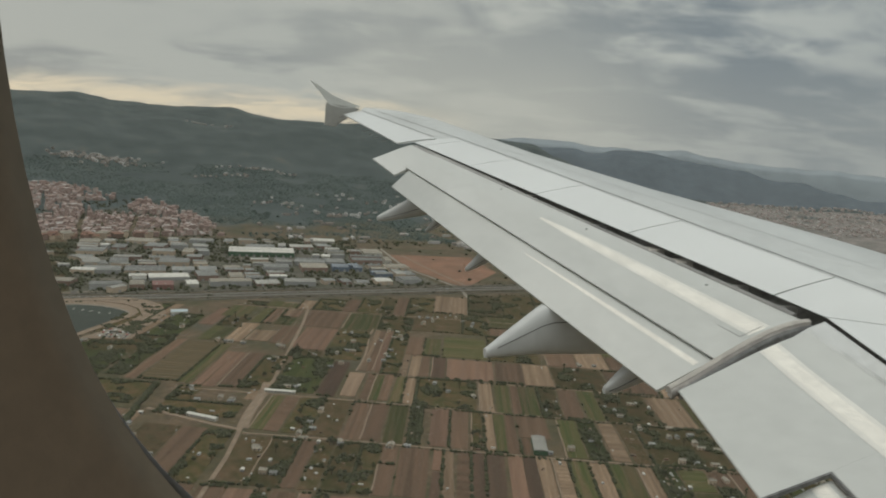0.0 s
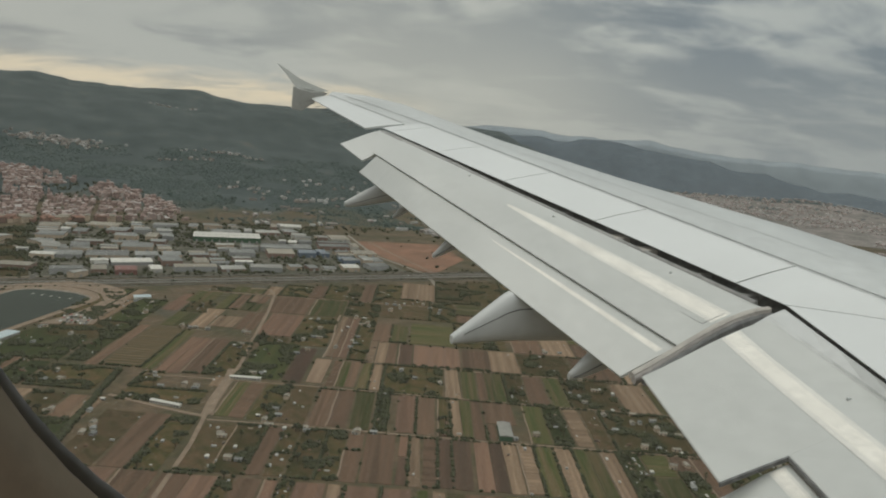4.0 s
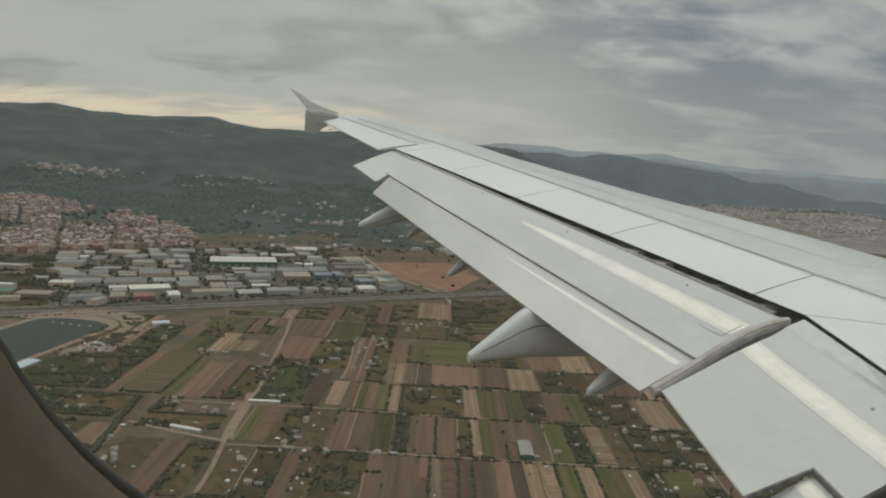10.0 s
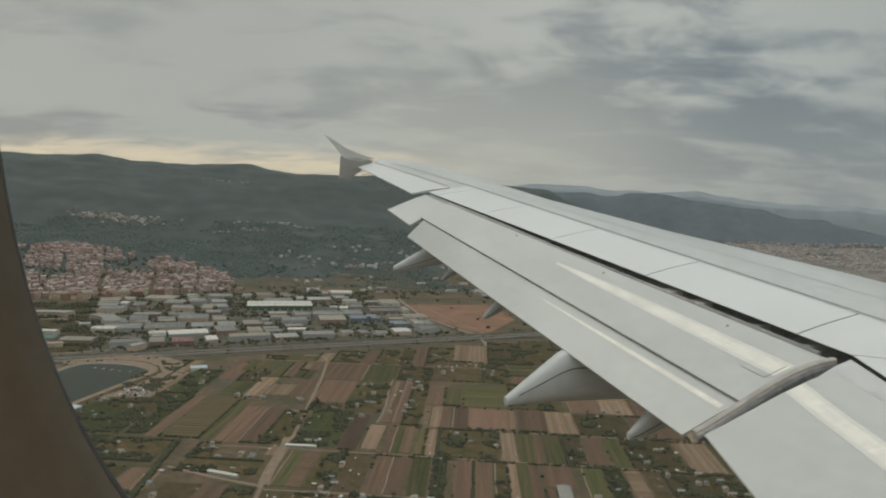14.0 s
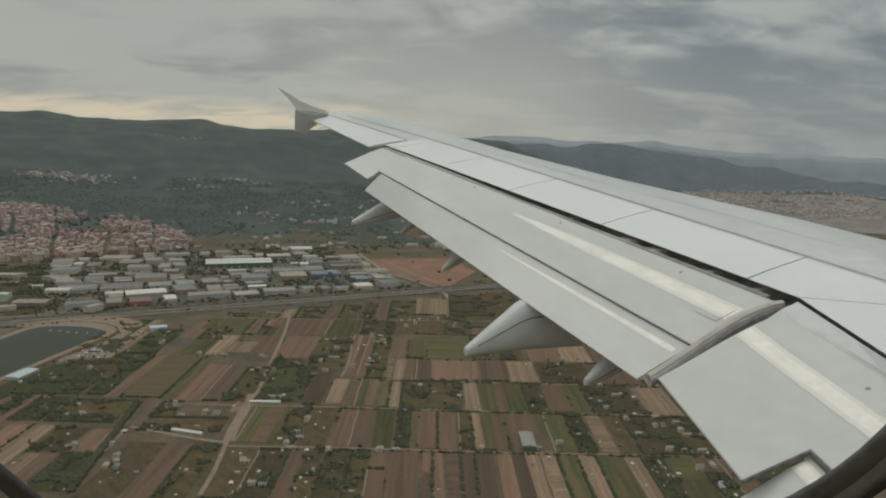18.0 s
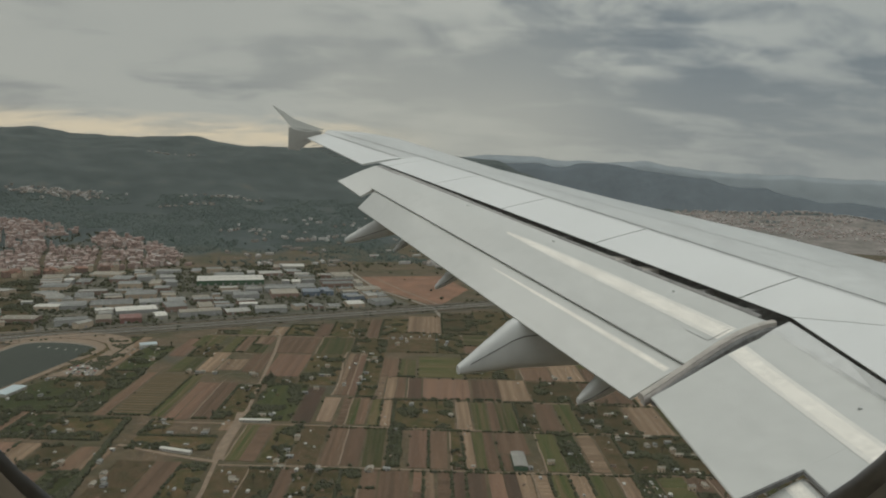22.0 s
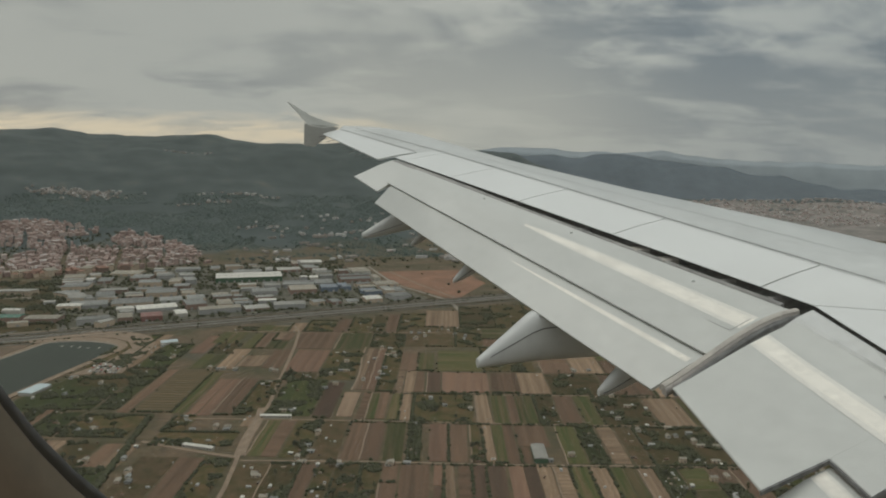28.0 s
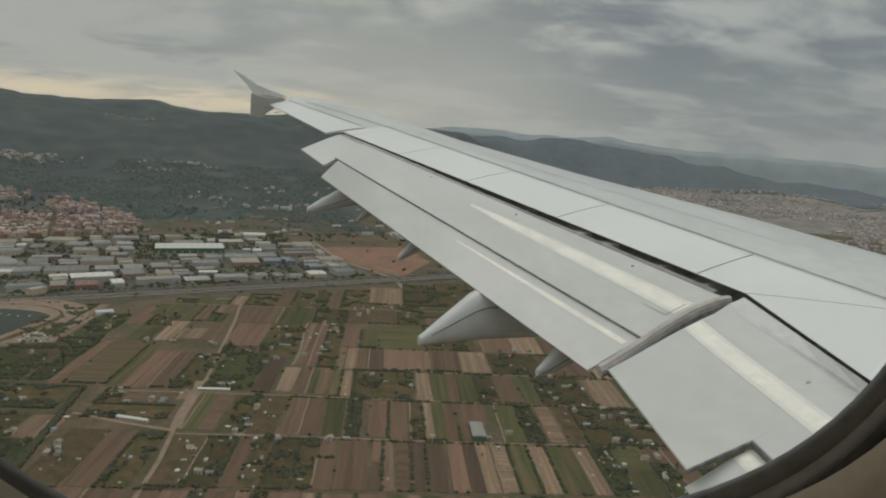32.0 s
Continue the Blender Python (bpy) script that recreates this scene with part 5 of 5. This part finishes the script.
def words(wall, roof):
    return "long warehouse with %s walls and %s roof" % ({"white": "white", "cream": "cream", "brick": "brick", "grey": "grey", "blue": "blue", "red": "red", "green": "dark green"}[wall],
                                                         {"grey": "grey", "white": "white", "pale": "pale grey", "beige": "beige", "tile": "tiled", "red": "red", "blue": "pale blue", "green": "green", "slate": "blue-grey"}[roof])


for n, depth in ((80, 44), (150, 56), (224, 58), (298, 56), (358, 36), (430, 64), (512, 58), (590, 54)):
    s = -14 - 0.03 * n + rng.uniform(-8, 8)
    stop = 610 if n < 420 else 600 - 0.5 * (n - 420)
    while s < stop:
        w = rng.choice((rng.uniform(16, 30), rng.uniform(24, 46), rng.uniform(50, 84)))
        if rng.random() < 0.86 and not (n in (430, 358) and 250 < s + w / 2 < 460):
            pair = depth > 50 and w < 46 and rng.random() < 0.6     # two smaller sheds back to back
            for k in (0, 1) if pair else (0,):
                wall = rng.choice(("white", "cream", "cream", "grey", "grey", "brick", "brick"))
                roof = rng.choice(("grey", "grey", "grey", "grey", "beige", "beige", "pale", "pale", "white"))
                if n == 80 and 60 < s < 125:
                    wall, roof = "red", "red"
                if 400 < s < 540 and n in (150, 224):
                    wall, roof = "blue", rng.choice(("slate", "slate", "grey"))
                deep = depth / 2 - rng.uniform(3, 10) if pair else depth - rng.uniform(0, 20)
                ob = warehouse(w * rng.uniform(0.8, 1.0), deep, rng.uniform(5, 10.5), wall, roof, words(wall, roof))
                c = estate_place(s + w / 2, n + (depth * (k - 0.5) / 2 if pair else rng.uniform(-7, 7)))
                ob.matrix_world = place(c, ROAD * max(0.0, 1 - n / 420) + rng.choice((0, 0, 0, 5, -6)) + rng.uniform(-2, 2))
                tagged(ob, group="sheds of the trading estate")
        s += w + rng.choice((3, 5, 9, 18))
big = warehouse(146, 70, 11, "green", "white", "very long warehouse with dark green walls and white roof")
big.matrix_world = place(estate_place(352, 420), 2)
tagged(big, group="sheds of the trading estate")
for n in (114, 186, 260, 334, 472):
    track("road_estate", [estate_place(s, n) for s in range(0, 620, 40)], 8, ASPHALT, "grey street between the warehouses", 0.5)
for s in (-30, 110, 268, 450):
    track("road_estate_cross", [estate_place(s, n) for n in range(40, 660, 40)], 8, ASPHALT, "grey cross street between the warehouses", 0.52)
tagged(new("ground_yards", slab([tuple(estate_place(a, b)[:2]) for a, b in ((-36, 46), (640, 46), (628, 380), (560, 650), (-60, 650))], 0.22,
                                material("yard_gravel", (0.105, 0.096, 0.072), 0.95, tint=(0.050, 0.052, 0.028), vary=0.3, scale=0.02, fine=0.3, bump=0.3, dist=0.2), "ground_yards")),
       "gravel yards with weeds between the warehouses", "yards", kind="structure")
red_ground = [(279, 1828), (490, 1824), (503, 1625), (384, 1445), (312, 1626)]
tagged(new("ground_red", slab(red_ground, 0.24, material("red_building_ground", (0.255, 0.140, 0.092), 0.95, tint=(0.185, 0.108, 0.072), vary=0.25, scale=0.02, fine=0.3, bump=0.3, dist=0.2, spec=0.2), "ground_red")), "bare reddish building ground", "ground", kind="structure")
track("road_red_ground", [Vector((366, 1340, 0)), Vector((372, 1440, 0)), Vector((330, 1560, 0)), Vector((298, 1640, 0)), Vector((286, 1780, 0)), Vector((274, 1940, 0))], 7, CONCRETE, "pale road beside the red building ground", 0.5)
track("road_red_path", [Vector((315, 1828, 0)), Vector((350, 1640, 0)), Vector((390, 1470, 0))], 5, DIRT, "pale track across the red building ground", 0.4)


# curved office blocks in a park
def crescent(cx, cy, r, a0, a1, depth, h, label):
    ob = tagged(new("crescent_block"), label, "office building")
    outer, inner = [], []
    for k in range(13):
        a = radians(a0 + (a1 - a0) * k / 12)
        outer.append(Vector((cx + r * math.cos(a), cy + 0.8 * r * math.sin(a), 0)))
        inner.append(Vector((cx + (r - depth) * math.cos(a), cy + 0.8 * (r - depth) * math.sin(a), 0)))
    up_ = Vector((0, 0, h))
    part("wall", loft([[o + Vector((0, 0, -0.5)), o + up_, i + up_, i + Vector((0, 0, -0.5))] for o, i in zip(outer, inner)], smooth=False), WALLS["cream"], ob)
    part("roof", loft([[lerp(o, i, -0.05) + up_ * 1.004, lerp(o, i, -0.05) + up_ + Vector((0, 0, 0.9)), lerp(o, i, 1.05) + up_ + Vector((0, 0, 0.9)), lerp(o, i, 1.05) + up_ * 1.004] for o, i in zip(outer, inner)], smooth=False), ROOFS["pale"], ob)
    for o, i in list(zip(inner, outer))[1:-1]:
        for f in range(int(h / 3.2)):
            w = part("window", WINDOW, None, ob)
            w.matrix_world = Matrix.Translation(o + Vector((0, 0, 1.8 + 3.2 * f))) @ pose(0, 0, 0, 0, 0, math.degrees(math.atan2((o - i).y, (o - i).x)) - 90) @ Matrix.Diagonal((2.4, 1, 1, 1))
    return ob


crescent(-496, 1590, 118, 60, 150, 30, 9, "curved cream office block with grey roof in a park")
crescent(-446, 1570, 116, -8, 58, 30, 9, "curved cream office block with grey roof in a park")
for x, y, w, d, wall, roof in ((-361, 1400, 56, 32, "brick", "beige"), (-421, 1418, 44, 28, "brick", "green"), (-491, 1402, 64, 36, "cream", "grey"), (-581, 1456, 60, 32, "grey", "grey"), (-621, 1606, 64, 28, "white", "grey"), (-341, 1500, 42, 26, "cream", "white")):
    ob = warehouse(w, d, 8.5, wall, roof, "low %s office block with flat %s roof" % (wall, roof))
    ob.matrix_world = place((x, y), ROAD - 20)
for k in range(13):                               # smaller blocks among the trees
    x, y = -661 + 130 * (k % 4) + rng.uniform(-35, 35), 1360 + 100 * (k // 4) + rng.uniform(-25, 25)
    wall, roof = rng.choice((("cream", "pale"), ("white", "white"), ("cream", "beige"), ("grey", "pale")))
    ob = warehouse(rng.uniform(18, 38), rng.uniform(12, 20), rng.uniform(6, 10), wall, roof, "small %s office block with low roof among trees" % wall)
    ob.matrix_world = place((x, y), rng.choice((ROAD, ROAD - 25, ROAD + 40)))
for k in range(4):
    track("road_park_lane", [Vector((-681 + 14 * i, 1330 + 98 * k + 16 * math.sin(i / 4 + k), 0)) for i in range(0, 30)], 4.5, CONCRETE, "pale narrow lane through the office park", 0.48)
park = [(-760, 1290), (-320, 1330), (-325, 1520), (-345, 1830), (-760, 1830)]
tagged(new("ground_park", slab(park, 0.2, SOIL["weeds"], "ground_park")), "green office park with paths", "ground", kind="structure")
track("road_park", [Vector((-515 + 126 * math.cos(a / 8), 1545 + 96 * math.sin(a / 8), 0)) for a in range(-2, 40, 2)], 7, CONCRETE, "curved road through the office park", 0.5)
track("road_park_side", [Vector((-316 - 0.24 * k, 1335 + k, 0)) for k in range(0, 480, 30)], 8, ASPHALT, "straight road beside the office park", 0.5)

# ---------------- the town ----------------
TOWN_WALL = island_colours("town_walls", [(0.42, 0.32, 0.285), (0.29, 0.21, 0.185), (0.47, 0.40, 0.36), (0.32, 0.23, 0.20), (0.56, 0.51, 0.47), (0.38, 0.285, 0.255), (0.27, 0.205, 0.18)])
TOWN_ROOF = island_colours("town_roofs", [(0.33, 0.25, 0.22), (0.255, 0.18, 0.155), (0.39, 0.325, 0.29), (0.285, 0.205, 0.18), (0.45, 0.41, 0.38), (0.225, 0.17, 0.15)])
PALE_WALL = island_colours("pale_walls", [(0.37, 0.355, 0.33), (0.28, 0.26, 0.235), (0.47, 0.46, 0.44), (0.25, 0.225, 0.20)])
PALE_ROOF = island_colours("pale_roofs", [(0.31, 0.29, 0.265), (0.25, 0.22, 0.195), (0.40, 0.39, 0.37), (0.225, 0.18, 0.155)])
# colours of the far town, lightened to imitate haze
CITY_WALL = island_colours("city_walls_hazed", [(0.42, 0.37, 0.345), (0.36, 0.305, 0.285), (0.50, 0.47, 0.45), (0.34, 0.285, 0.265)])
CITY_ROOF = island_colours("city_roofs_hazed", [(0.38, 0.315, 0.29), (0.33, 0.27, 0.245), (0.45, 0.42, 0.395), (0.32, 0.305, 0.29)])


def apartment(w, d, h, wall, roof, label):
    ob = tagged(new("apartment_building"), label, "apartment building")
    part("wall", mesh_from("wall", *walls(w, d, h, 0.0), WALLS[wall]), None, ob)
    part("roof", mesh_from("roof", *gable(w, d, h, 1.8), ROOFS[roof]), None, ob)
    for f in range(int(h / 3)):
        for side in (-1, 1):
            for k in range(int(w / 4)):
                o = part("window", WINDOW, None, ob)
                o.location = (-w / 2 + w * (k + 0.5) / int(w / 4), side * d / 2, 1.7 + 3 * f)
    return ob


blocks = [apartment(22, 12, 13, "brick", "tile", "brick apartment block with tiled roof"), apartment(16, 12, 10, "cream", "tile", "cream apartment block with tiled roof"),
          apartment(26, 12, 15, "cream", "beige", "tall cream apartment block with flat beige roof"), apartment(14, 11, 8, "brick", "tile", "low brick town house with tiled roof")]
town_spots, town_rest = [], []


TOWN_EDGE = [(-30, 2700), (-22, 2700), (-17, 2720), (-14, 2730), (-10, 2595), (-7, 2495), (-4.8, 2325), (-3.4, 2090), (-2, 1900)]


def in_town(x, y):
    r, az = math.hypot(x, y), math.degrees(math.atan2(x, y))
    if az < -30 or y < table(x, [(-900, 1830), (-500, 1880), (-120, 2040), (0, 2080)]):
        return False
    return r < table(az, TOWN_EDGE)


for iy in range(0, 122):
    for ix in range(-140, 18):
        if ix % 9 == 3 or iy % 11 == 5:           # streets
            continue
        bx, by = ix * 12.2, iy * 11.6
        bend = 0.25 + 0.16 * noise.noise(Vector((bx / 420, by / 420, 3.0)))
        x, y = bx * math.cos(bend) - by * math.sin(bend) - 10, 1830 + bx * math.sin(bend) + by * math.cos(bend)
        x, y = x + rng.uniform(-4.5, 4.5), y + rng.uniform(-4.5, 4.5)
        if not in_town(x, y) or noise.noise(Vector((x / 190, y / 120, 7.1))) > 0.30 or noise.noise(Vector((x / 60, y / 60, 4.1))) > 0.38 or rng.random() < 0.20:
            continue
        quarter = 24 * round(1.6 * noise.noise(Vector((x / 260, y / 260, 5.5))))
        spot = (Vector((x, y, height(x, y))), math.degrees(bend) + quarter + rng.choice((0, 0, 90)) + rng.uniform(-5, 5))
        (town_spots if len(town_spots) < 90 and y < 2110 else town_rest).append(spot)
put(blocks, town_spots, "town blocks")


def many_houses(spots, wall_mat, roof_mat, name, label, lo=6, hi=14, w0=9, w1=18):
    """Far houses, too many to count: walls in one mesh and roofs in another."""
    wv, wf, rv, rf = [], [], [], []
    for p, turn in spots:
        w, d, h = rng.uniform(w0, w1), rng.uniform(7, 11), rng.uniform(lo, hi)
        c, s = math.cos(radians(turn)), math.sin(radians(turn))
        rise = rng.choice((0.4, 1.6, 2.2))
        for (v, f), vs, fs in ((walls(w, d, h, rise), wv, wf), (gable(w, d, h, rise), rv, rf)):
            base = len(vs)
            vs += [(p.x + c * x - s * y, p.y + s * x + c * y, p.z + z) for x, y, z in v]
            fs += [tuple(base + i for i in q) for q in f]
    ob = tagged(new(name, mesh_from(name, wv, wf, wall_mat)), label, "houses", kind="stuff")
    part("roofs", mesh_from("roofs", rv, rf, roof_mat), None, ob)


many_houses(town_rest, TOWN_WALL, TOWN_ROOF, "town_houses", "crowded pink and cream town houses with tiled roofs", 4, 15, 5, 15)
hamlets = []
for az, r, across, deep, count in ((-13.4, 3030, 120, 40, 44), (-12.0, 3030, 130, 40, 52), (-10.6, 3030, 120, 30, 40), (-3.2, 2860, 150, 14, 16), (-1.6, 2955, 130, 20, 16), (0.4, 2955, 90, 20, 9), (1.6, 2560, 200, 40, 14),
                                   (7.5, 2700, 240, 40, 14), (11, 2680, 220, 40, 12), (4.5, 2520, 200, 40, 11), (14, 2900, 250, 90, 16), (-5.4, 3640, 150, 14, 9), (-3.4, 3600, 60, 8, 4)):
    for _ in range(count):
        u, v = rng.gauss(0, across * 0.45), r + rng.gauss(0, deep * 0.45)
        x, y = v * math.sin(radians(az)) + u, v * math.cos(radians(az))
        hamlets.append((Vector((x, y, height(x, y) - 0.5)), rng.uniform(0, 180)))
many_houses(hamlets, PALE_WALL, PALE_ROOF, "hillside_villas", "scattered pale villas among the wooded slopes", 4, 7, 6, 11)
outskirts = []
for _ in range(150):
    x, y = rng.uniform(-140, 640), rng.uniform(1950, 2500)
    if x > -120 + (y - 1950) * 0.2 and not (y < 1960 and x < 240) and noise.noise(Vector((x / 120, y / 90, 1.7))) > 0.05:
        outskirts.append((Vector((x, y, height(x, y))), ROAD + rng.choice((0, 90)) + rng.uniform(-8, 8)))
many_houses(outskirts, PALE_WALL, PALE_ROOF, "outskirt_sheds", "low pale sheds and houses at the foot of the hills", 4, 8, 12, 34)
cv, cf = [], []
for i in range(60):                               # built-up ground under the far town
    for j in range(14):
        a, d = radians(27 + 0.52 * i), 3050 + 90 * j
        cv.append((d * math.sin(a), d * math.cos(a), height(d * math.sin(a), d * math.cos(a)) + 1.0))
for i in range(59):
    for j in range(13):
        cf.append((14 * i + j, 14 * i + j + 1, 14 * i + j + 15, 14 * i + j + 14))
# greyed pink includes the haze above the far town
tagged(new("ground_city", mesh_from("ground_city", cv, cf, material("built_up_plain_hazed", (0.245, 0.215, 0.198), 0.95, tint=(0.130, 0.125, 0.110), vary=0.3, scale=0.012, fine=0.06, bump=0.2, dist=1.0), smooth=True)), "pale pinkish built-up plain far off", "ground", kind="structure")
city = []
for _ in range(3200):
    az, r = rng.uniform(28, 58), rng.uniform(2600, 4400)
    if r > table(az, [(28, 3800), (31, 3200), (40, 2700), (58, 2600)]):
        x, y = r * math.sin(radians(az)), r * math.cos(radians(az))
        if noise.noise(Vector((x / 300, y / 300, 4.4))) < 0.25:
            city.append((Vector((x, y, height(x, y))), ROAD + rng.choice((0, 90)) + rng.uniform(-10, 10)))
many_houses(city, CITY_WALL, CITY_ROOF, "city_houses", "hazy pinkish town spread over the far plain", 4, 7, 7, 15)

# ---------------- trees and hedges ----------------


def clump(bm, centre, size, seed):
    """A ragged knot of foliage."""
    r = random.Random(seed)
    made = bmesh.ops.create_icosphere(bm, subdivisions=1, radius=1.0)["verts"]
    for v in made:
        k = r.uniform(0.65, 1.25)
        v.co = Vector(centre) + Vector((v.co.x * size * k, v.co.y * size * k, v.co.z * size * k * 0.85))


def tree(height_, spread, seed, label):
    ob = tagged(new("tree"), label, "tree")
    bm = bmesh.new()
    bmesh.ops.create_cone(bm, segments=7, radius1=spread * 0.09, radius2=spread * 0.04, depth=height_ * 0.6, cap_ends=True, matrix=Matrix.Translation((0, 0, height_ * 0.28)))
    r = random.Random(seed)
    for k in range(4):
        a = 1.57 * k + r.uniform(-0.4, 0.4)
        bmesh.ops.create_cone(bm, segments=5, radius1=spread * 0.035, radius2=spread * 0.012, depth=height_ * 0.4, cap_ends=True,
                              matrix=Matrix.Translation((0.16 * spread * math.cos(a), 0.16 * spread * math.sin(a), height_ * 0.52)) @ pose(0, 0, 0, 38 * -math.sin(a), 38 * math.cos(a), 0))
    part("trunk", bm, BARK, ob)
    bm = bmesh.new()
    for k in range(13):
        a, q = r.uniform(0, 6.28), r.uniform(0.1, 1) ** 0.6
        z = r.uniform(0.45, 0.95)
        w = spread * 0.5 * math.sin(math.pi * min(0.97, (z - 0.28) / 0.74)) * q
        clump(bm, (w * math.cos(a), w * math.sin(a), height_ * z), spread * r.uniform(0.15, 0.26), seed * 100 + k)
    part("crown", bm, LEAF, ob)
    return ob


trees = [tree(6.5, 6.0, 1, "round dark green tree at a field edge"), tree(8.5, 6.5, 2, "tall broad dark green tree"), tree(5.0, 4.6, 3, "small round green tree among gardens"),
         tree(10, 4.0, 4, "narrow tall dark tree"), tree(4.2, 5.2, 5, "low bushy green tree")]
tree_spots, hedge = [], []
for p0, p1, q0, q1, kind in edges:
    if kind in "wl" and len(tree_spots) < 230:
        for _ in range(rng.randint(2, 6)):
            tree_spots.append((field_place(rng.uniform(p0, p1), rng.uniform(q0, q1)), rng.uniform(0, 360)))
    for (a, b), (c, d) in (((p0, q0), (p1, q0)), ((p0, q0), (p0, q1)), ((p0, q1), (p1, q1))):
        dense = rng.choice((0.0, 0.0, 0.0, 0.0, 0.0, 0.02, 0.06, 0.5) if kind not in "wl" else (0.0, 0.0, 0.1, 0.4, 0.9))
        length = math.hypot(c - a, d - b)
        for k in range(int(length / 1.8)):
            if rng.random() < dense:
                s = (k + rng.random()) * 1.8 / length
                hedge.append((field_place(a + (c - a) * s, b + (d - b) * s), rng.uniform(0.7, 1.0) * 2.2))
    if kind in "wl":
        for _ in range(int((p1 - p0) * (q1 - q0) / (6 if kind == "w" else 5))):
            p, q = rng.uniform(p0, p1), rng.uniform(q0, q1)
            if noise.noise(Vector((p / 24, q / 24, 5.0))) > (0.20 if kind == "w" else 0.06):
                hedge.append((field_place(p, q), rng.uniform(0.9, 2.6)))
for p in range(95, 640, 2):                       # rough hedges along the lanes, and the ditch
    for q, dense in ((36 - 0.008 * p, 0.55), (148.5 - 0.016 * p, 0.75), (251 - 0.022 * p, 0.35)):
        if rng.random() < dense * (0.8 + 0.9 * noise.noise(Vector((p / 40, q, 8.0)))):
            hedge.append((field_place(p + rng.uniform(-1, 1), q + rng.uniform(-0.8, 0.8)), rng.uniform(0.9, 2.1)))
for k in range(300):
    f = rng.random()
    hedge.append((field_place(-106 - 27 * f + rng.uniform(-2.5, 2.5), -60 + 220 * f), rng.uniform(1.4, 3.0)))
for row in (161, 166, 171):                       # an orchard in rows
    for k in range(46):
        hedge.append((field_place(row + rng.uniform(-0.4, 0.4), 48 + 2.1 * k), rng.uniform(1.2, 1.8)))
put(trees, tree_spots[:230], "trees among the fields")
CLUMPS = []
for seed in range(6):
    bm = bmesh.new()
    clump(bm, (0, 0, 0.6), 1.0, 900 + seed)
    clump(bm, (0.7, 0.3, 0.4), 0.7, 950 + seed)
    CLUMPS.append(([tuple(v.co) for v in bm.verts], [tuple(v.index for v in f.verts) for f in bm.faces] if bm.verts.index_update() is None else []))
    bm.free()


def greenery(spots, name, label, mat=LEAF_STUFF):
    vs, fs = [], []
    for p, size in spots:
        v, f = CLUMPS[rng.randrange(6)]
        c, s = math.cos(p.x * 7), math.sin(p.x * 7)
        base = len(vs)
        vs += [(p.x + size * (c * x - s * y), p.y + size * (s * x + c * y), p.z + size * z) for x, y, z in v]
        fs += [tuple(base + i for i in q) for q in f]
    tagged(new(name, mesh_from(name, vs, fs, mat)), label, "greenery", kind="stuff")


greenery(hedge, "hedges", "ragged dark green hedges and bushes between fields")
roadside = []
for s in range(-500, 1000, 3):
    for n, dense in ((27, 0.5), (-27, 0.35), (44, 0.3), (0.8, 0.2)):
        if rng.random() < dense * (0.5 + 0.9 * noise.noise(Vector((s / 60, n, 2.0)))):
            roadside.append((estate_place(s + rng.uniform(-2, 2), n + rng.uniform(-3, 3), 0.5), rng.uniform(0.9, 2.4)))
for s in range(0, 800, 3):
    for off in (-78, 78):
        if rng.random() < 0.25 * (0.6 + noise.noise(Vector((s / 50, off, 6.0)))):
            roadside.append((END + AXIS * s + CROSS * (off + rng.uniform(-4, 4)), rng.uniform(0.8, 2.2)))
for _ in range(700):
    x, y = rng.uniform(-760, -300), rng.uniform(660, 1840)
    if noise.noise(Vector((x / 60, y / 60, 9.0))) > 0.12 and not -270 < (x + 262) + 0.45 * (1213 - y) < 100:
        roadside.append((Vector((x, y, 0.2)), rng.uniform(1.0, 3.0)))
greenery(roadside, "roadside_bushes", "dark green bushes along the roads and the reservoir")
urban, woods = [], []
for _ in range(9000):
    x, y = rng.uniform(-1300, 760), rng.uniform(1400, 2800)
    town = in_town(x, y)
    n = noise.noise(Vector((x / 190, y / 120, 7.1)))
    if (town and (n > 0.27 or noise.noise(Vector((x / 60, y / 60, 4.1))) > 0.34 or rng.random() < 0.32)) or (not town and y > 1920 and y < 2450 and noise.noise(Vector((x / 90, y / 90, 8.0))) > 0.08) or (not town and y < 1920 and rng.random() < 0.06 and x > 330 and y > 1480):
        (woods if not town and y > 2040 else urban).append((Vector((x, y, height(x, y))), rng.uniform(1.8, 4.6)))
for _ in range(5200):
    x, y = rng.uniform(-760, -330), rng.uniform(1330, 1830)
    if noise.noise(Vector((x / 45, y / 45, 9.5))) > 0.02:
        urban.append((Vector((x, y, 0)), rng.uniform(1.8, 4.2)))
for _ in range(5200):
    s, n = rng.uniform(-60, 620), rng.uniform(44, 650)
    if noise.noise(Vector((s / 28, n / 28, 3.3))) > -0.02:
        urban.append((estate_place(s, n), rng.uniform(1.4, 4.4)))
greenery(urban, "town_trees", "dark green trees between houses and sheds")
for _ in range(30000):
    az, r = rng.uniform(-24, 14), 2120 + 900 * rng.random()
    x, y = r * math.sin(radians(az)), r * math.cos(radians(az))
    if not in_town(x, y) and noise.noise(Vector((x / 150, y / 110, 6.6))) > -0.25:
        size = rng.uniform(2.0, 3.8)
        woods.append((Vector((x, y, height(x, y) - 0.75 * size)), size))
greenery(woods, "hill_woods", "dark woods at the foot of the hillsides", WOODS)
